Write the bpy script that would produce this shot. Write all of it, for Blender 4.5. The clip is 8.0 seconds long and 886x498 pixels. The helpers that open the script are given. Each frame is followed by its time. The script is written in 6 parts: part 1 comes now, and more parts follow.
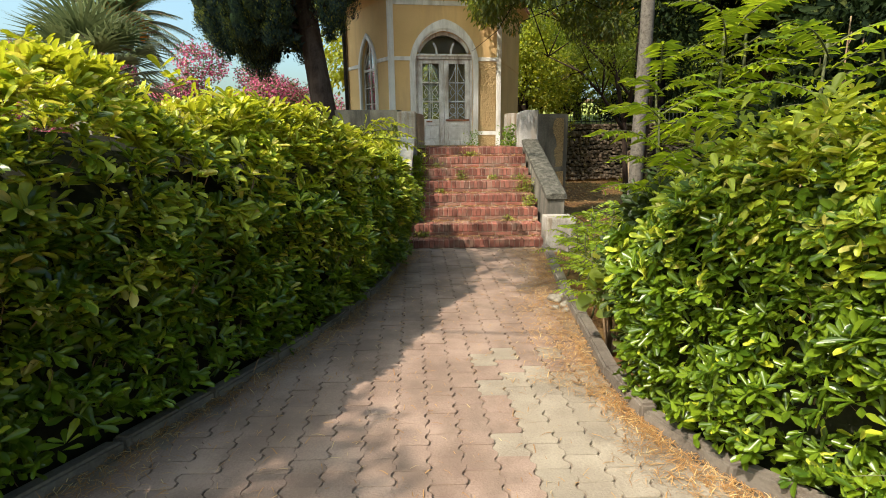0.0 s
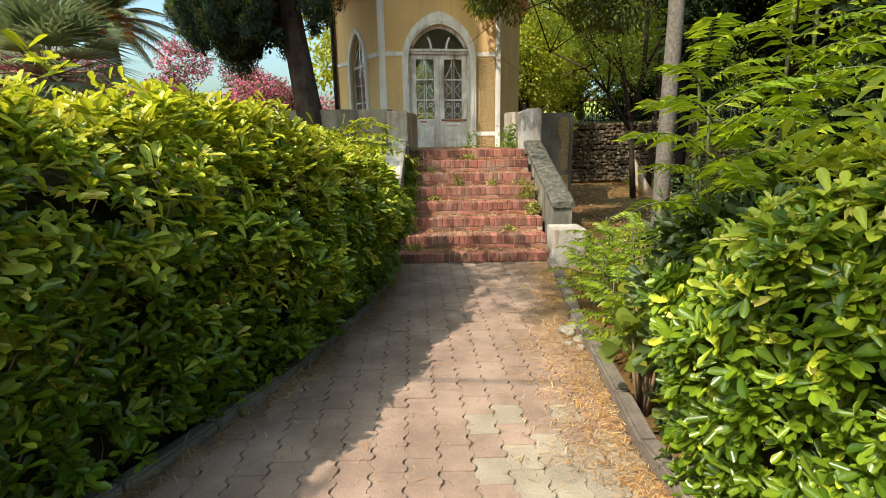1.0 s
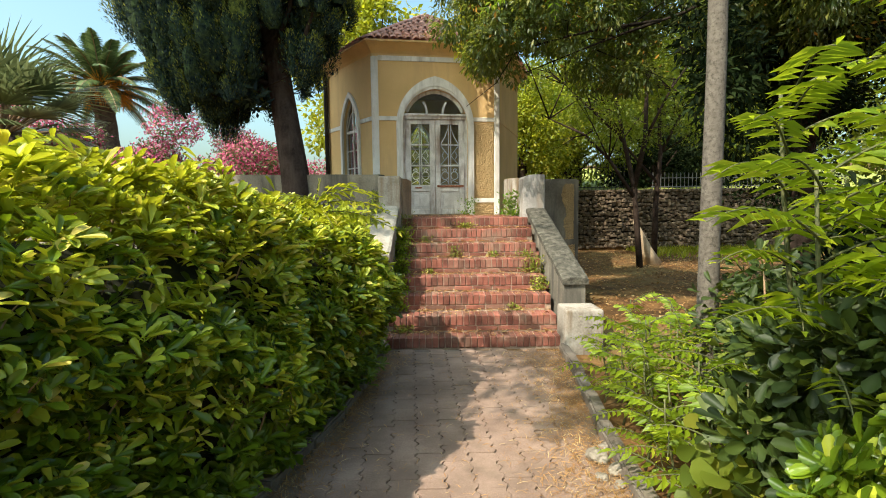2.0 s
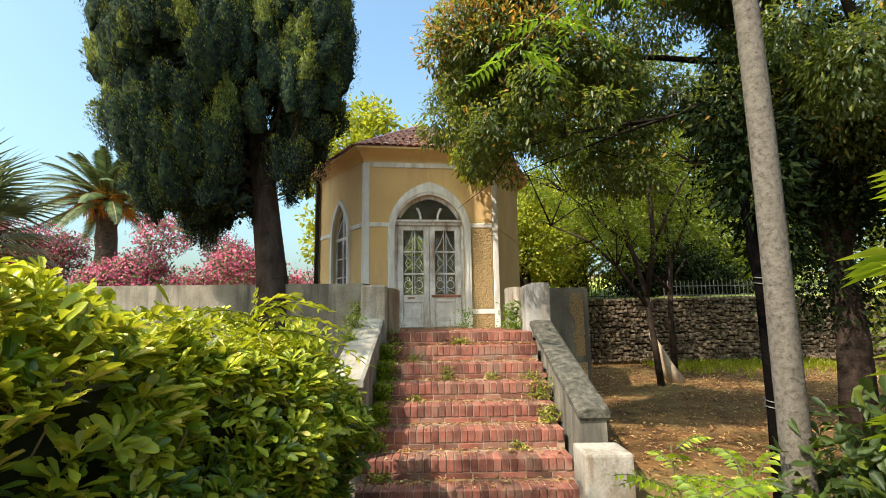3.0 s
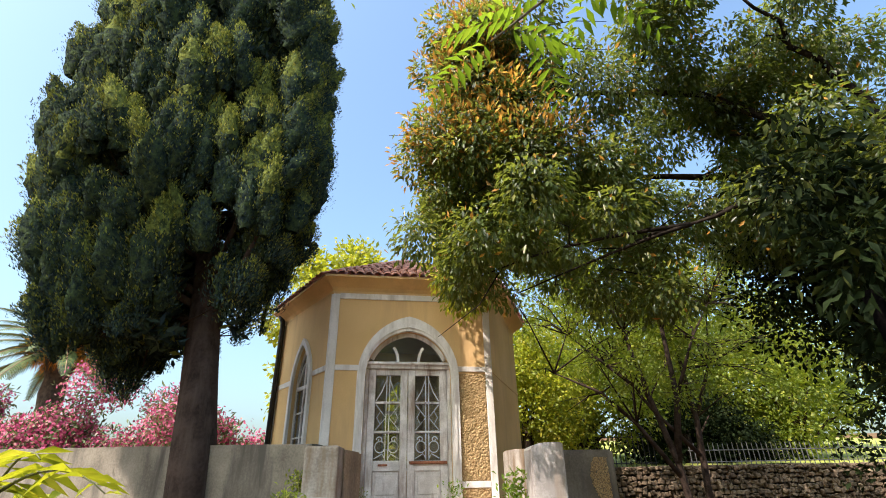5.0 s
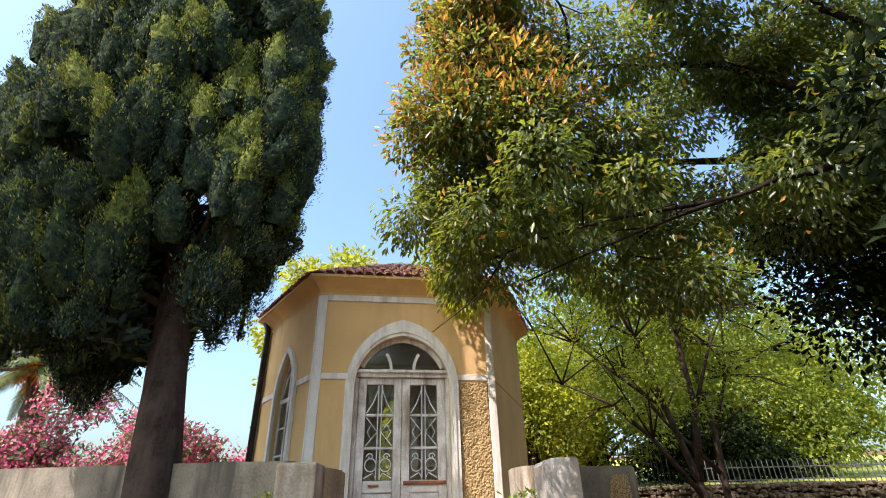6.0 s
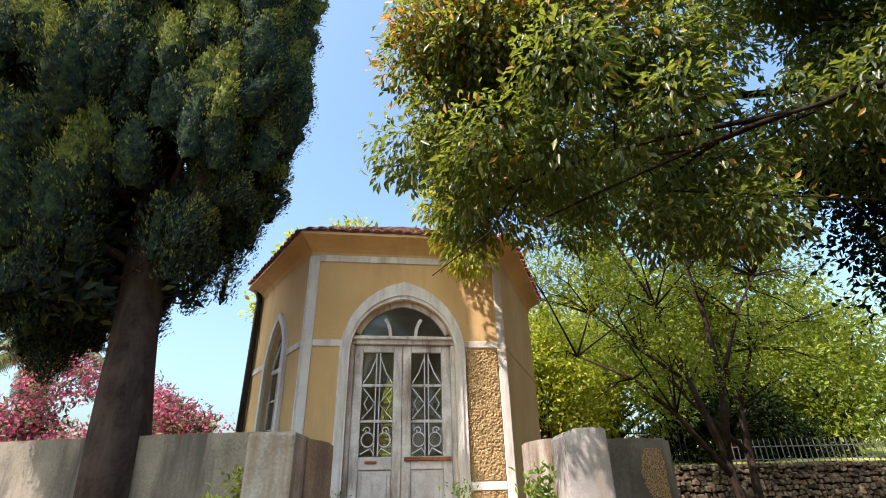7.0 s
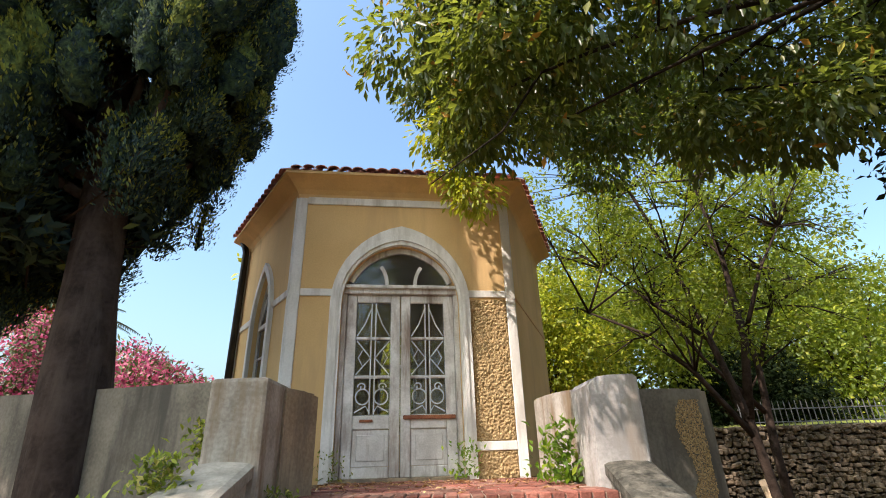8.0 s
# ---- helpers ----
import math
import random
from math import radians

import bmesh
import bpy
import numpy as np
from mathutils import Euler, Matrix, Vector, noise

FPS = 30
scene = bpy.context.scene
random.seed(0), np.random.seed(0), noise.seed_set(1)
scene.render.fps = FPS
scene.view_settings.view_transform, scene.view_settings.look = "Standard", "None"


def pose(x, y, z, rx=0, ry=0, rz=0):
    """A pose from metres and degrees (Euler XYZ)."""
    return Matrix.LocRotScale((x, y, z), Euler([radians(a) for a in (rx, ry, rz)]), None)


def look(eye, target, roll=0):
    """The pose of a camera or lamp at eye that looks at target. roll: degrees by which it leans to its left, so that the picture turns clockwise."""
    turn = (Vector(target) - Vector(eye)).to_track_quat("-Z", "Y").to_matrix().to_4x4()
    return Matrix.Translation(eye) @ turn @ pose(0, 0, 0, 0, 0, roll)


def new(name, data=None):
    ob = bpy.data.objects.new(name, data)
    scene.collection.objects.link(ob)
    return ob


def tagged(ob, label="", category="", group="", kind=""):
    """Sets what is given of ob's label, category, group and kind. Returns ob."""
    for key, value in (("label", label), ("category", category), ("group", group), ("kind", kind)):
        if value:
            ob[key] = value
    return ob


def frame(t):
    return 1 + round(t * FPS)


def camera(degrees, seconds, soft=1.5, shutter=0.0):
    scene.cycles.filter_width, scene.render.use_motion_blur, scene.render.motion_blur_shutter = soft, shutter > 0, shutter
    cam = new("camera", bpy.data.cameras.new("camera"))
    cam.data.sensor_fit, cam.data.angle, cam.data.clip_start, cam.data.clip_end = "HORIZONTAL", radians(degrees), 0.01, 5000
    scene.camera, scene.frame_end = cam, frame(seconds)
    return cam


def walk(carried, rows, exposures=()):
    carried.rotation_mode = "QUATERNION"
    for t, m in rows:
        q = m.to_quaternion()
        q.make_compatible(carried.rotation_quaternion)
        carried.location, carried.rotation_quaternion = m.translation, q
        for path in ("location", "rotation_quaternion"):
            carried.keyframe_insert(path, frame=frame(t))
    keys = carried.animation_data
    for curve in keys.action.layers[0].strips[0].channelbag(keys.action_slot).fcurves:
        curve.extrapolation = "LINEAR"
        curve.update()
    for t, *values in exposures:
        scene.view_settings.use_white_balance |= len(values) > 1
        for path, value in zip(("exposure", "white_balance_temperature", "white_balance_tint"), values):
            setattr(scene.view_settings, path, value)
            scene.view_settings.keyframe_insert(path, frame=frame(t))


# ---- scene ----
cam = camera(85.0, 8.0, soft=1.0)
PATH = [
    (0, (-0.193, 0.745, 1.572), (-0.176, 2.696, 1.129), -0.6),
    (0.5, (-0.189, 1.092, 1.587), (-0.173, 3.04, 1.135), -0.8),
    (1, (-0.109, 1.515, 1.601), (-0.091, 3.465, 1.158), -0.9),
    (1.5, (-0.106, 1.937, 1.62), (-0.081, 3.902, 1.247), -0.8),
    (2, (-0.078, 2.349, 1.639), (-0.042, 4.34, 1.453), -0.6),
    (3.3, (0.198, 3.468, 1.68), (0.213, 5.427, 2.081), -0.9),
    (3.5, (0.23, 3.626, 1.683), (0.257, 5.565, 2.17), -0.8),
    (4, (0.279, 3.96, 1.692), (0.305, 5.856, 2.33), -0.8),
    (4.5, (0.299, 4.276, 1.699), (0.331, 6.12, 2.472), -0.7),
    (4.7, (0.31, 4.401, 1.696), (0.354, 6.225, 2.516), -0.9),
    (5.8, (0.354, 5.157, 1.709), (0.403, 6.917, 2.657), -1.4),
    (6, (0.379, 5.297, 1.706), (0.427, 7.06, 2.649), -1.5),
    (6.5, (0.433, 5.675, 1.694), (0.471, 7.446, 2.621), -1.6),
    (7, (0.426, 6.082, 1.684), (0.443, 7.874, 2.572), -1.4),
    (7.5, (0.449, 6.444, 1.653), (0.47, 8.257, 2.498), -1.6),
    (8, (0.423, 6.801, 1.617), (0.43, 8.639, 2.405), -1.7),
]
walk(cam, [(t, look(eye, target, roll)) for t, eye, target, roll in PATH], exposures=[(0.0, 0.55, 6500, 9), (1.0, 0.66, 6500, 7), (2.0, 0.74, 6500, 6), (4.0, 0.76, 6520, 15), (6.0, 0.92, 6250, 20), (8.0, 0.79, 6300, 18)])

# ---- world, sun ----
SUN_EL, SUN_AZ = 49.0, 48.5      # height; direction in which the light travels, from +y towards +x
world = bpy.data.worlds.new("sky")
scene.world = world
world.use_nodes = True
wn = world.node_tree
sky = wn.nodes.new("ShaderNodeTexSky")
sky.sky_type, sky.sun_disc = "NISHITA", False
sky.sun_elevation, sky.sun_rotation = radians(SUN_EL), radians(SUN_AZ + 180)
sky.air_density, sky.dust_density, sky.ozone_density = 1.3, 5.0, 0.5
tone = wn.nodes.new("ShaderNodeMix")
tone.data_type, tone.blend_type = "RGBA", "MULTIPLY"
tone.inputs[0].default_value = 1.0
tone.inputs[7].default_value = (1.12, 1.38, 1.42, 1)
wn.links.new(sky.outputs[0], tone.inputs[6])
wn.links.new(tone.outputs[2], wn.nodes["Background"].inputs[0])
wn.nodes["Background"].inputs[1].default_value = 0.142
sun_data = bpy.data.lights.new("sun", "SUN")
sun_data.energy, sun_data.angle, sun_data.color = 4.8, radians(0.53), (1.0, 0.89, 0.74)
sun_from = Vector((-math.sin(radians(SUN_AZ)) * math.cos(radians(SUN_EL)), -math.cos(radians(SUN_AZ)) * math.cos(radians(SUN_EL)), math.sin(radians(SUN_EL))))
new("sun", sun_data).matrix_world = look(sun_from * 30, (0, 0, 0))
rng = np.random.default_rng(7)


# ---- materials ----
def nodes_of(m):
    m.use_nodes = True
    t = m.node_tree
    return t, t.nodes["Principled BSDF"]


def mat(name, c1, c2, rough=0.8, scale=3.0, fine=40.0, bump=0.3, stain=None, stain_scale=1.2, metal=0.0, spread=0.12, pieces=0.0, streak=False, spec=0.35):
    """Two colours mixed by a coarse and a fine noise, with stains, relief and a tint per piece."""
    m = bpy.data.materials.new(name)
    t, p = nodes_of(m)
    N, L = t.nodes, t.links
    co = N.new("ShaderNodeTexCoord")
    mp = N.new("ShaderNodeMapping")
    place = N.new("ShaderNodeNewGeometry").outputs["Position"] if pieces else co.outputs["Object"]
    L.new(place, mp.inputs[0])
    a = N.new("ShaderNodeTexNoise")
    a.inputs["Scale"].default_value, a.inputs["Detail"].default_value = scale, 6
    b = N.new("ShaderNodeTexNoise")
    b.inputs["Scale"].default_value, b.inputs["Detail"].default_value = fine, 4
    L.new(mp.outputs[0], a.inputs[0]), L.new(mp.outputs[0], b.inputs[0])
    add = N.new("ShaderNodeMath")
    add.operation = "MULTIPLY_ADD"
    L.new(b.outputs[0], add.inputs[0])
    add.inputs[1].default_value = 0.45
    sub = N.new("ShaderNodeMath")
    sub.operation = "SUBTRACT"
    L.new(a.outputs[0], sub.inputs[0])
    sub.inputs[1].default_value = 0.22
    L.new(sub.outputs[0], add.inputs[2])
    ramp = N.new("ShaderNodeValToRGB")
    ramp.color_ramp.elements[0].position, ramp.color_ramp.elements[1].position = 0.5 - spread * 1.5, 0.5 + spread * 1.5
    ramp.color_ramp.elements[0].color, ramp.color_ramp.elements[1].color = (*c1, 1), (*c2, 1)
    L.new(add.outputs[0], ramp.inputs[0])
    out = ramp.outputs[0]
    if stain:
        s = N.new("ShaderNodeTexNoise")
        s.inputs["Scale"].default_value, s.inputs["Detail"].default_value, s.inputs["Roughness"].default_value = stain_scale, 8, 0.65
        mp2 = N.new("ShaderNodeMapping")
        L.new(place, mp2.inputs[0])
        mp2.inputs["Scale"].default_value = (4, 4, 0.6) if streak else (1, 1, 1)
        mp2.inputs["Location"].default_value = (3.1, 1.7, 5.3)
        L.new(mp2.outputs[0], s.inputs[0])
        r2 = N.new("ShaderNodeValToRGB")
        r2.color_ramp.elements[0].position, r2.color_ramp.elements[1].position = 0.48, 0.66
        L.new(s.outputs[0], r2.inputs[0])
        mx = N.new("ShaderNodeMix")
        mx.data_type = "RGBA"
        L.new(r2.outputs[0], mx.inputs[0])
        L.new(out, mx.inputs[6])
        mx.inputs[7].default_value = (*stain, 1)
        out = mx.outputs[2]
    if pieces:
        oi = N.new("ShaderNodeObjectInfo")
        ge = N.new("ShaderNodeNewGeometry")
        sm = N.new("ShaderNodeMath")
        sm.operation = "ADD"
        L.new(oi.outputs["Random"], sm.inputs[0]), L.new(ge.outputs["Random Per Island"], sm.inputs[1])
        fr = N.new("ShaderNodeMath")
        fr.operation = "FRACT"
        L.new(sm.outputs[0], fr.inputs[0])
        mr = N.new("ShaderNodeMapRange")
        mr.inputs[3].default_value, mr.inputs[4].default_value = 1 - pieces, 1 + pieces * 0.7
        L.new(fr.outputs[0], mr.inputs[0])
        hv = N.new("ShaderNodeHueSaturation")
        L.new(mr.outputs[0], hv.inputs["Value"]), L.new(out, hv.inputs["Color"])
        out = hv.outputs[0]
    L.new(out, p.inputs["Base Color"])
    p.inputs["Roughness"].default_value, p.inputs["Metallic"].default_value = rough, metal
    p.inputs["Specular IOR Level"].default_value = spec
    if bump:
        bp = N.new("ShaderNodeBump")
        bp.inputs["Strength"].default_value, bp.inputs["Distance"].default_value = bump, 0.02
        L.new(add.outputs[0], bp.inputs["Height"])
        L.new(bp.outputs[0], p.inputs["Normal"])
    return m


def leaf_mat(name, c1, c2, c3=None, rough=0.4, trans=0.35, tcol=None, share=0.12, spec=0.4):
    """Leaves: tint by leaf, light passing through, waxy gloss."""
    m = bpy.data.materials.new(name)
    t, p = nodes_of(m)
    N, L = t.nodes, t.links
    ge = N.new("ShaderNodeNewGeometry")
    ramp = N.new("ShaderNodeValToRGB")
    e = ramp.color_ramp.elements
    e[0].color, e[1].color = (*c1, 1), (*c2, 1)
    e[0].position, e[1].position = 0.0, 1.0 - share
    if c3:
        x = ramp.color_ramp.elements.new(min(1.0, 1.0 - share + 0.02))
        x.color = (*c3, 1)
    L.new(ge.outputs["Random Per Island"], ramp.inputs[0])
    co = N.new("ShaderNodeTexCoord")
    nz = N.new("ShaderNodeTexNoise")
    nz.inputs["Scale"].default_value = 1.3
    L.new(co.outputs["Object"], nz.inputs[0])
    mr = N.new("ShaderNodeMapRange")
    mr.inputs[1].default_value, mr.inputs[2].default_value = 0.3, 0.7
    mr.inputs[3].default_value, mr.inputs[4].default_value = 0.7, 1.25
    L.new(nz.outputs[0], mr.inputs[0])
    hv = N.new("ShaderNodeHueSaturation")
    L.new(ramp.outputs[0], hv.inputs["Color"]), L.new(mr.outputs[0], hv.inputs["Value"])
    L.new(hv.outputs[0], p.inputs["Base Color"])
    p.inputs["Roughness"].default_value = rough
    p.inputs["Specular IOR Level"].default_value = spec
    tr = N.new("ShaderNodeBsdfTranslucent")
    if tcol:
        mx = N.new("ShaderNodeMix")
        mx.data_type = "RGBA"
        mx.inputs[0].default_value = 0.6
        L.new(hv.outputs[0], mx.inputs[6])
        mx.inputs[7].default_value = (*tcol, 1)
        L.new(mx.outputs[2], tr.inputs[0])
    else:
        L.new(hv.outputs[0], tr.inputs[0])
    ms = N.new("ShaderNodeMixShader")
    ms.inputs[0].default_value = trans
    L.new(p.outputs[0], ms.inputs[1]), L.new(tr.outputs[0], ms.inputs[2])
    L.new(ms.outputs[0], N["Material Output"].inputs[0])
    return m


def glass_mat(name, tint=(0.62, 0.64, 0.6), rough=0.02, ior=1.55, dust=0.0):
    """Thin window glass with a film of dust."""
    m = bpy.data.materials.new(name)
    t, p = nodes_of(m)
    N, L = t.nodes, t.links
    tr = N.new("ShaderNodeBsdfTransparent")
    tr.inputs[0].default_value = (*tint, 1)
    df = N.new("ShaderNodeBsdfDiffuse")
    df.inputs[0].default_value = (0.55, 0.50, 0.44, 1)
    nz = N.new("ShaderNodeTexNoise")
    nz.inputs["Scale"].default_value, nz.inputs["Detail"].default_value = 6.0, 6
    co = N.new("ShaderNodeTexCoord")
    L.new(co.outputs["Object"], nz.inputs[0])
    mr = N.new("ShaderNodeMapRange")
    mr.inputs[1].default_value, mr.inputs[2].default_value = 0.3, 0.7
    mr.inputs[3].default_value, mr.inputs[4].default_value = dust * 0.5, dust * 1.5
    L.new(nz.outputs[0], mr.inputs[0])
    md = N.new("ShaderNodeMixShader")
    L.new(mr.outputs[0], md.inputs[0]), L.new(tr.outputs[0], md.inputs[1]), L.new(df.outputs[0], md.inputs[2])
    gl = N.new("ShaderNodeBsdfGlossy")
    gl.inputs["Roughness"].default_value = rough
    fr = N.new("ShaderNodeFresnel")
    fr.inputs[0].default_value = ior
    ms = N.new("ShaderNodeMixShader")
    L.new(fr.outputs[0], ms.inputs[0]), L.new(md.outputs[0], ms.inputs[1]), L.new(gl.outputs[0], ms.inputs[2])
    L.new(ms.outputs[0], N["Material Output"].inputs[0])
    return m


M_OCHRE = mat("ochre_plaster", (0.60, 0.39, 0.165), (0.72, 0.485, 0.225), 0.9, 1.2, 60, 0.12, stain=(0.58, 0.38, 0.18), stain_scale=0.9, streak=True)
M_WHITE = mat("weathered_white_plaster", (0.64, 0.61, 0.57), (0.80, 0.77, 0.73), 0.88, 2.5, 50, 0.15, stain=(0.50, 0.46, 0.41), stain_scale=1.4, streak=True)
M_PEBBLE = mat("pebbledash", (0.28, 0.18, 0.08), (0.60, 0.43, 0.22), 0.95, 55, 120, 1.0, spread=0.12)
M_DOORWOOD = mat("old_white_paint", (0.48, 0.45, 0.42), (0.74, 0.71, 0.68), 0.7, 5, 60, 0.25, stain=(0.28, 0.22, 0.18), stain_scale=2.2, streak=True)
M_IRON = mat("dark_iron", (0.03, 0.03, 0.035), (0.06, 0.055, 0.05), 0.55, 6, 60, 0.1, metal=0.6)
M_GRILLE = mat("pale_painted_iron", (0.55, 0.53, 0.50), (0.72, 0.70, 0.66), 0.7, 6, 60, 0.1)
M_GREYIRON = mat("galvanised_iron", (0.12, 0.12, 0.125), (0.22, 0.22, 0.22), 0.55, 6, 60, 0.1, metal=0.5)
M_RUST = mat("rust", (0.15, 0.055, 0.03), (0.36, 0.14, 0.07), 0.85, 9, 80, 0.3)
M_CONC = mat("weathered_render", (0.19, 0.135, 0.085), (0.38, 0.29, 0.195), 0.93, 2.2, 45, 0.35, stain=(0.12, 0.10, 0.085), stain_scale=1.1, streak=True)
M_CONCW = mat("worn_whitewash", (0.20, 0.175, 0.145), (0.42, 0.38, 0.335), 0.93, 3.5, 45, 0.3, stain=(0.19, 0.135, 0.085), stain_scale=1.6, streak=True)
# Lichen mottling; the leaf shade on the right cap is painted into it.
M_CAP = mat("dappled_lichen_cement", (0.032, 0.029, 0.022), (0.135, 0.124, 0.10), 0.95, 14, 45, 0.8, stain=(0.05, 0.047, 0.038), stain_scale=9.0, spread=0.12)
M_CAPW = mat("whitewashed_cement", (0.20, 0.18, 0.15), (0.38, 0.35, 0.305), 0.93, 4, 45, 0.4, stain=(0.24, 0.21, 0.17), stain_scale=2.0)
M_PIERW = mat("whitewashed_pier", (0.27, 0.25, 0.235), (0.46, 0.43, 0.41), 0.93, 3.0, 45, 0.3, stain=(0.24, 0.20, 0.165), stain_scale=1.4, streak=True)
M_CONCG = mat("grey_stained_render", (0.11, 0.097, 0.076), (0.235, 0.21, 0.17), 0.93, 2.2, 45, 0.35, stain=(0.075, 0.068, 0.058), stain_scale=1.0, streak=True)
M_BRICK = mat("red_brick", (0.145, 0.05, 0.036), (0.29, 0.105, 0.074), 0.9, 7, 80, 0.7, stain=(0.24, 0.145, 0.105), stain_scale=3.5, pieces=0.35)
M_MORTAR = mat("mortar", (0.24, 0.165, 0.125), (0.44, 0.34, 0.27), 0.95, 6, 80, 0.5)
M_TILE = mat("clay_roof_tile", (0.66, 0.29, 0.19), (0.86, 0.48, 0.36), 0.85, 5, 50, 0.3, pieces=0.2)
M_PAVER = mat("worn_paver", (0.20, 0.132, 0.10), (0.325, 0.228, 0.178), 0.92, 3, 90, 0.4, stain=(0.19, 0.13, 0.098), stain_scale=2.3, pieces=0.09)
M_PAVERG = mat("grey_paver", (0.205, 0.165, 0.125), (0.33, 0.275, 0.21), 0.92, 3, 90, 0.4, stain=(0.27, 0.22, 0.165), stain_scale=1.3, pieces=0.08)
M_KERB = mat("kerb_stone", (0.10, 0.08, 0.065), (0.20, 0.165, 0.135), 0.92, 4, 60, 0.5, stain=(0.16, 0.14, 0.12))
M_SAND = mat("joint_sand", (0.15, 0.11, 0.085), (0.24, 0.185, 0.14), 0.97, 5, 90, 0.6)
M_SOIL = mat("dry_soil", (0.062, 0.028, 0.008), (0.18, 0.092, 0.028), 0.97, 3.0, 30, 0.9, stain=(0.17, 0.115, 0.04), stain_scale=0.7)
M_MEADOW = mat("sunlit_meadow", (0.18, 0.21, 0.03), (0.34, 0.36, 0.08), 0.95, 1.2, 30, 0.8)
M_STONE = mat("field_stone", (0.085, 0.06, 0.04), (0.22, 0.165, 0.112), 0.93, 4, 40, 0.6, stain=(0.08, 0.065, 0.042), stain_scale=1.5, pieces=0.35)
M_STONEGAP = mat("wall_joint", (0.014, 0.011, 0.008), (0.032, 0.025, 0.018), 0.97, 6, 60, 0.5)
M_BARK = mat("cypress_bark", (0.03, 0.021, 0.018), (0.07, 0.05, 0.042), 0.95, 5, 30, 1.2, stain=(0.08, 0.06, 0.05), stain_scale=2.5, streak=True, spec=0.08)
M_BARKD = mat("dark_bark", (0.022, 0.015, 0.012), (0.06, 0.042, 0.033), 0.95, 6, 40, 0.9, spec=0.08)
M_BARKG = mat("smooth_grey_bark", (0.105, 0.088, 0.073), (0.15, 0.129, 0.107), 0.95, 26, 110, 0.35, stain=(0.055, 0.045, 0.036), stain_scale=42.0)
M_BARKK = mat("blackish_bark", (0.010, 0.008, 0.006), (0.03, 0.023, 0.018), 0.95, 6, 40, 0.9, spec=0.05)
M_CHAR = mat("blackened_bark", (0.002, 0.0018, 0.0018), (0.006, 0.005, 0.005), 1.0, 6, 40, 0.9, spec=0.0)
M_BARKP = mat("palm_bark", (0.05, 0.035, 0.028), (0.12, 0.085, 0.065), 0.95, 8, 40, 1.2)
M_ROCK = mat("pale_limestone", (0.17, 0.145, 0.115), (0.30, 0.265, 0.22), 0.95, 9, 60, 0.8, stain=(0.15, 0.12, 0.09), stain_scale=6.0)
M_PALE = mat("bare_stump_wood", (0.34, 0.24, 0.15), (0.52, 0.40, 0.27), 0.9, 6, 60, 0.6)
M_STEM = mat("green_stem", (0.06, 0.07, 0.025), (0.12, 0.12, 0.05), 0.7, 6, 60, 0.2)
M_TWIG = mat("twig", (0.16, 0.10, 0.06), (0.28, 0.19, 0.11), 0.9, 6, 60, 0.3)
M_LITTER = leaf_mat("dry_litter", (0.26, 0.12, 0.04), (0.48, 0.28, 0.11), (0.58, 0.42, 0.20), 0.8, 0.1)
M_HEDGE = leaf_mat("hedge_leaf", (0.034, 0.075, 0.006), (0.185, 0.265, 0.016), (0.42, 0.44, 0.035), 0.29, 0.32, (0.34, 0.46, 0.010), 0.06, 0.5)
# Young leaf colour, raised further to paint the sun on the hedge top.
M_HEDGETOP = leaf_mat("young_sunlit_hedge_leaf", (0.23, 0.29, 0.016), (0.58, 0.62, 0.065), (0.72, 0.62, 0.16), 0.36, 0.36, (0.66, 0.62, 0.02), 0.15)
M_HEDGEIN = mat("hedge_shade_core", (0.008, 0.010, 0.004), (0.02, 0.022, 0.008), 0.95, 6, 60, 0.3)
# Cypress light is painted in: blue-dark for shade, olive where sun strikes.
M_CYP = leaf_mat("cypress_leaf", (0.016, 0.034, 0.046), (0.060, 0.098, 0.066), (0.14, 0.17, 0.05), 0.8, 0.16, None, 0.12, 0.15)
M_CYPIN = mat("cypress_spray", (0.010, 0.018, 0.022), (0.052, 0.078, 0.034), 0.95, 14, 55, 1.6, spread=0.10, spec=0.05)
M_CYPLIT = mat("cypress_lit_spray", (0.035, 0.052, 0.022), (0.16, 0.19, 0.045), 0.95, 14, 55, 1.6, spread=0.10, spec=0.05)
M_CYPTIP = leaf_mat("cypress_lit_tip", (0.10, 0.13, 0.03), (0.27, 0.30, 0.055), (0.38, 0.37, 0.08), 0.8, 0.25, None, 0.1, 0.15)
M_CANOPY = leaf_mat("canopy_leaf", (0.022, 0.044, 0.014), (0.074, 0.108, 0.028), (0.18, 0.19, 0.045), 0.34, 0.52, (0.30, 0.34, 0.03), 0.12)
M_CANOPYT = leaf_mat("new_growth_leaf", (0.42, 0.20, 0.03), (0.66, 0.36, 0.07), (0.46, 0.40, 0.07), 0.45, 0.45, None, 0.2)
M_FROND = leaf_mat("frond_leaf", (0.10, 0.18, 0.010), (0.28, 0.38, 0.02), (0.46, 0.50, 0.04), 0.45, 0.55, (0.55, 0.62, 0.02), 0.12)
M_FRONDG = leaf_mat("hanging_frond_leaf", (0.06, 0.13, 0.010), (0.16, 0.27, 0.02), (0.30, 0.38, 0.03), 0.45, 0.45, (0.30, 0.46, 0.02), 0.12)
M_LIME = leaf_mat("lime_leaf", (0.13, 0.18, 0.012), (0.34, 0.37, 0.025), (0.52, 0.45, 0.05), 0.5, 0.5, (0.55, 0.54, 0.02), 0.12)
M_GREEN = leaf_mat("wood_leaf", (0.05, 0.085, 0.010), (0.15, 0.19, 0.02), (0.28, 0.29, 0.04), 0.5, 0.45, (0.38, 0.42, 0.02), 0.15)
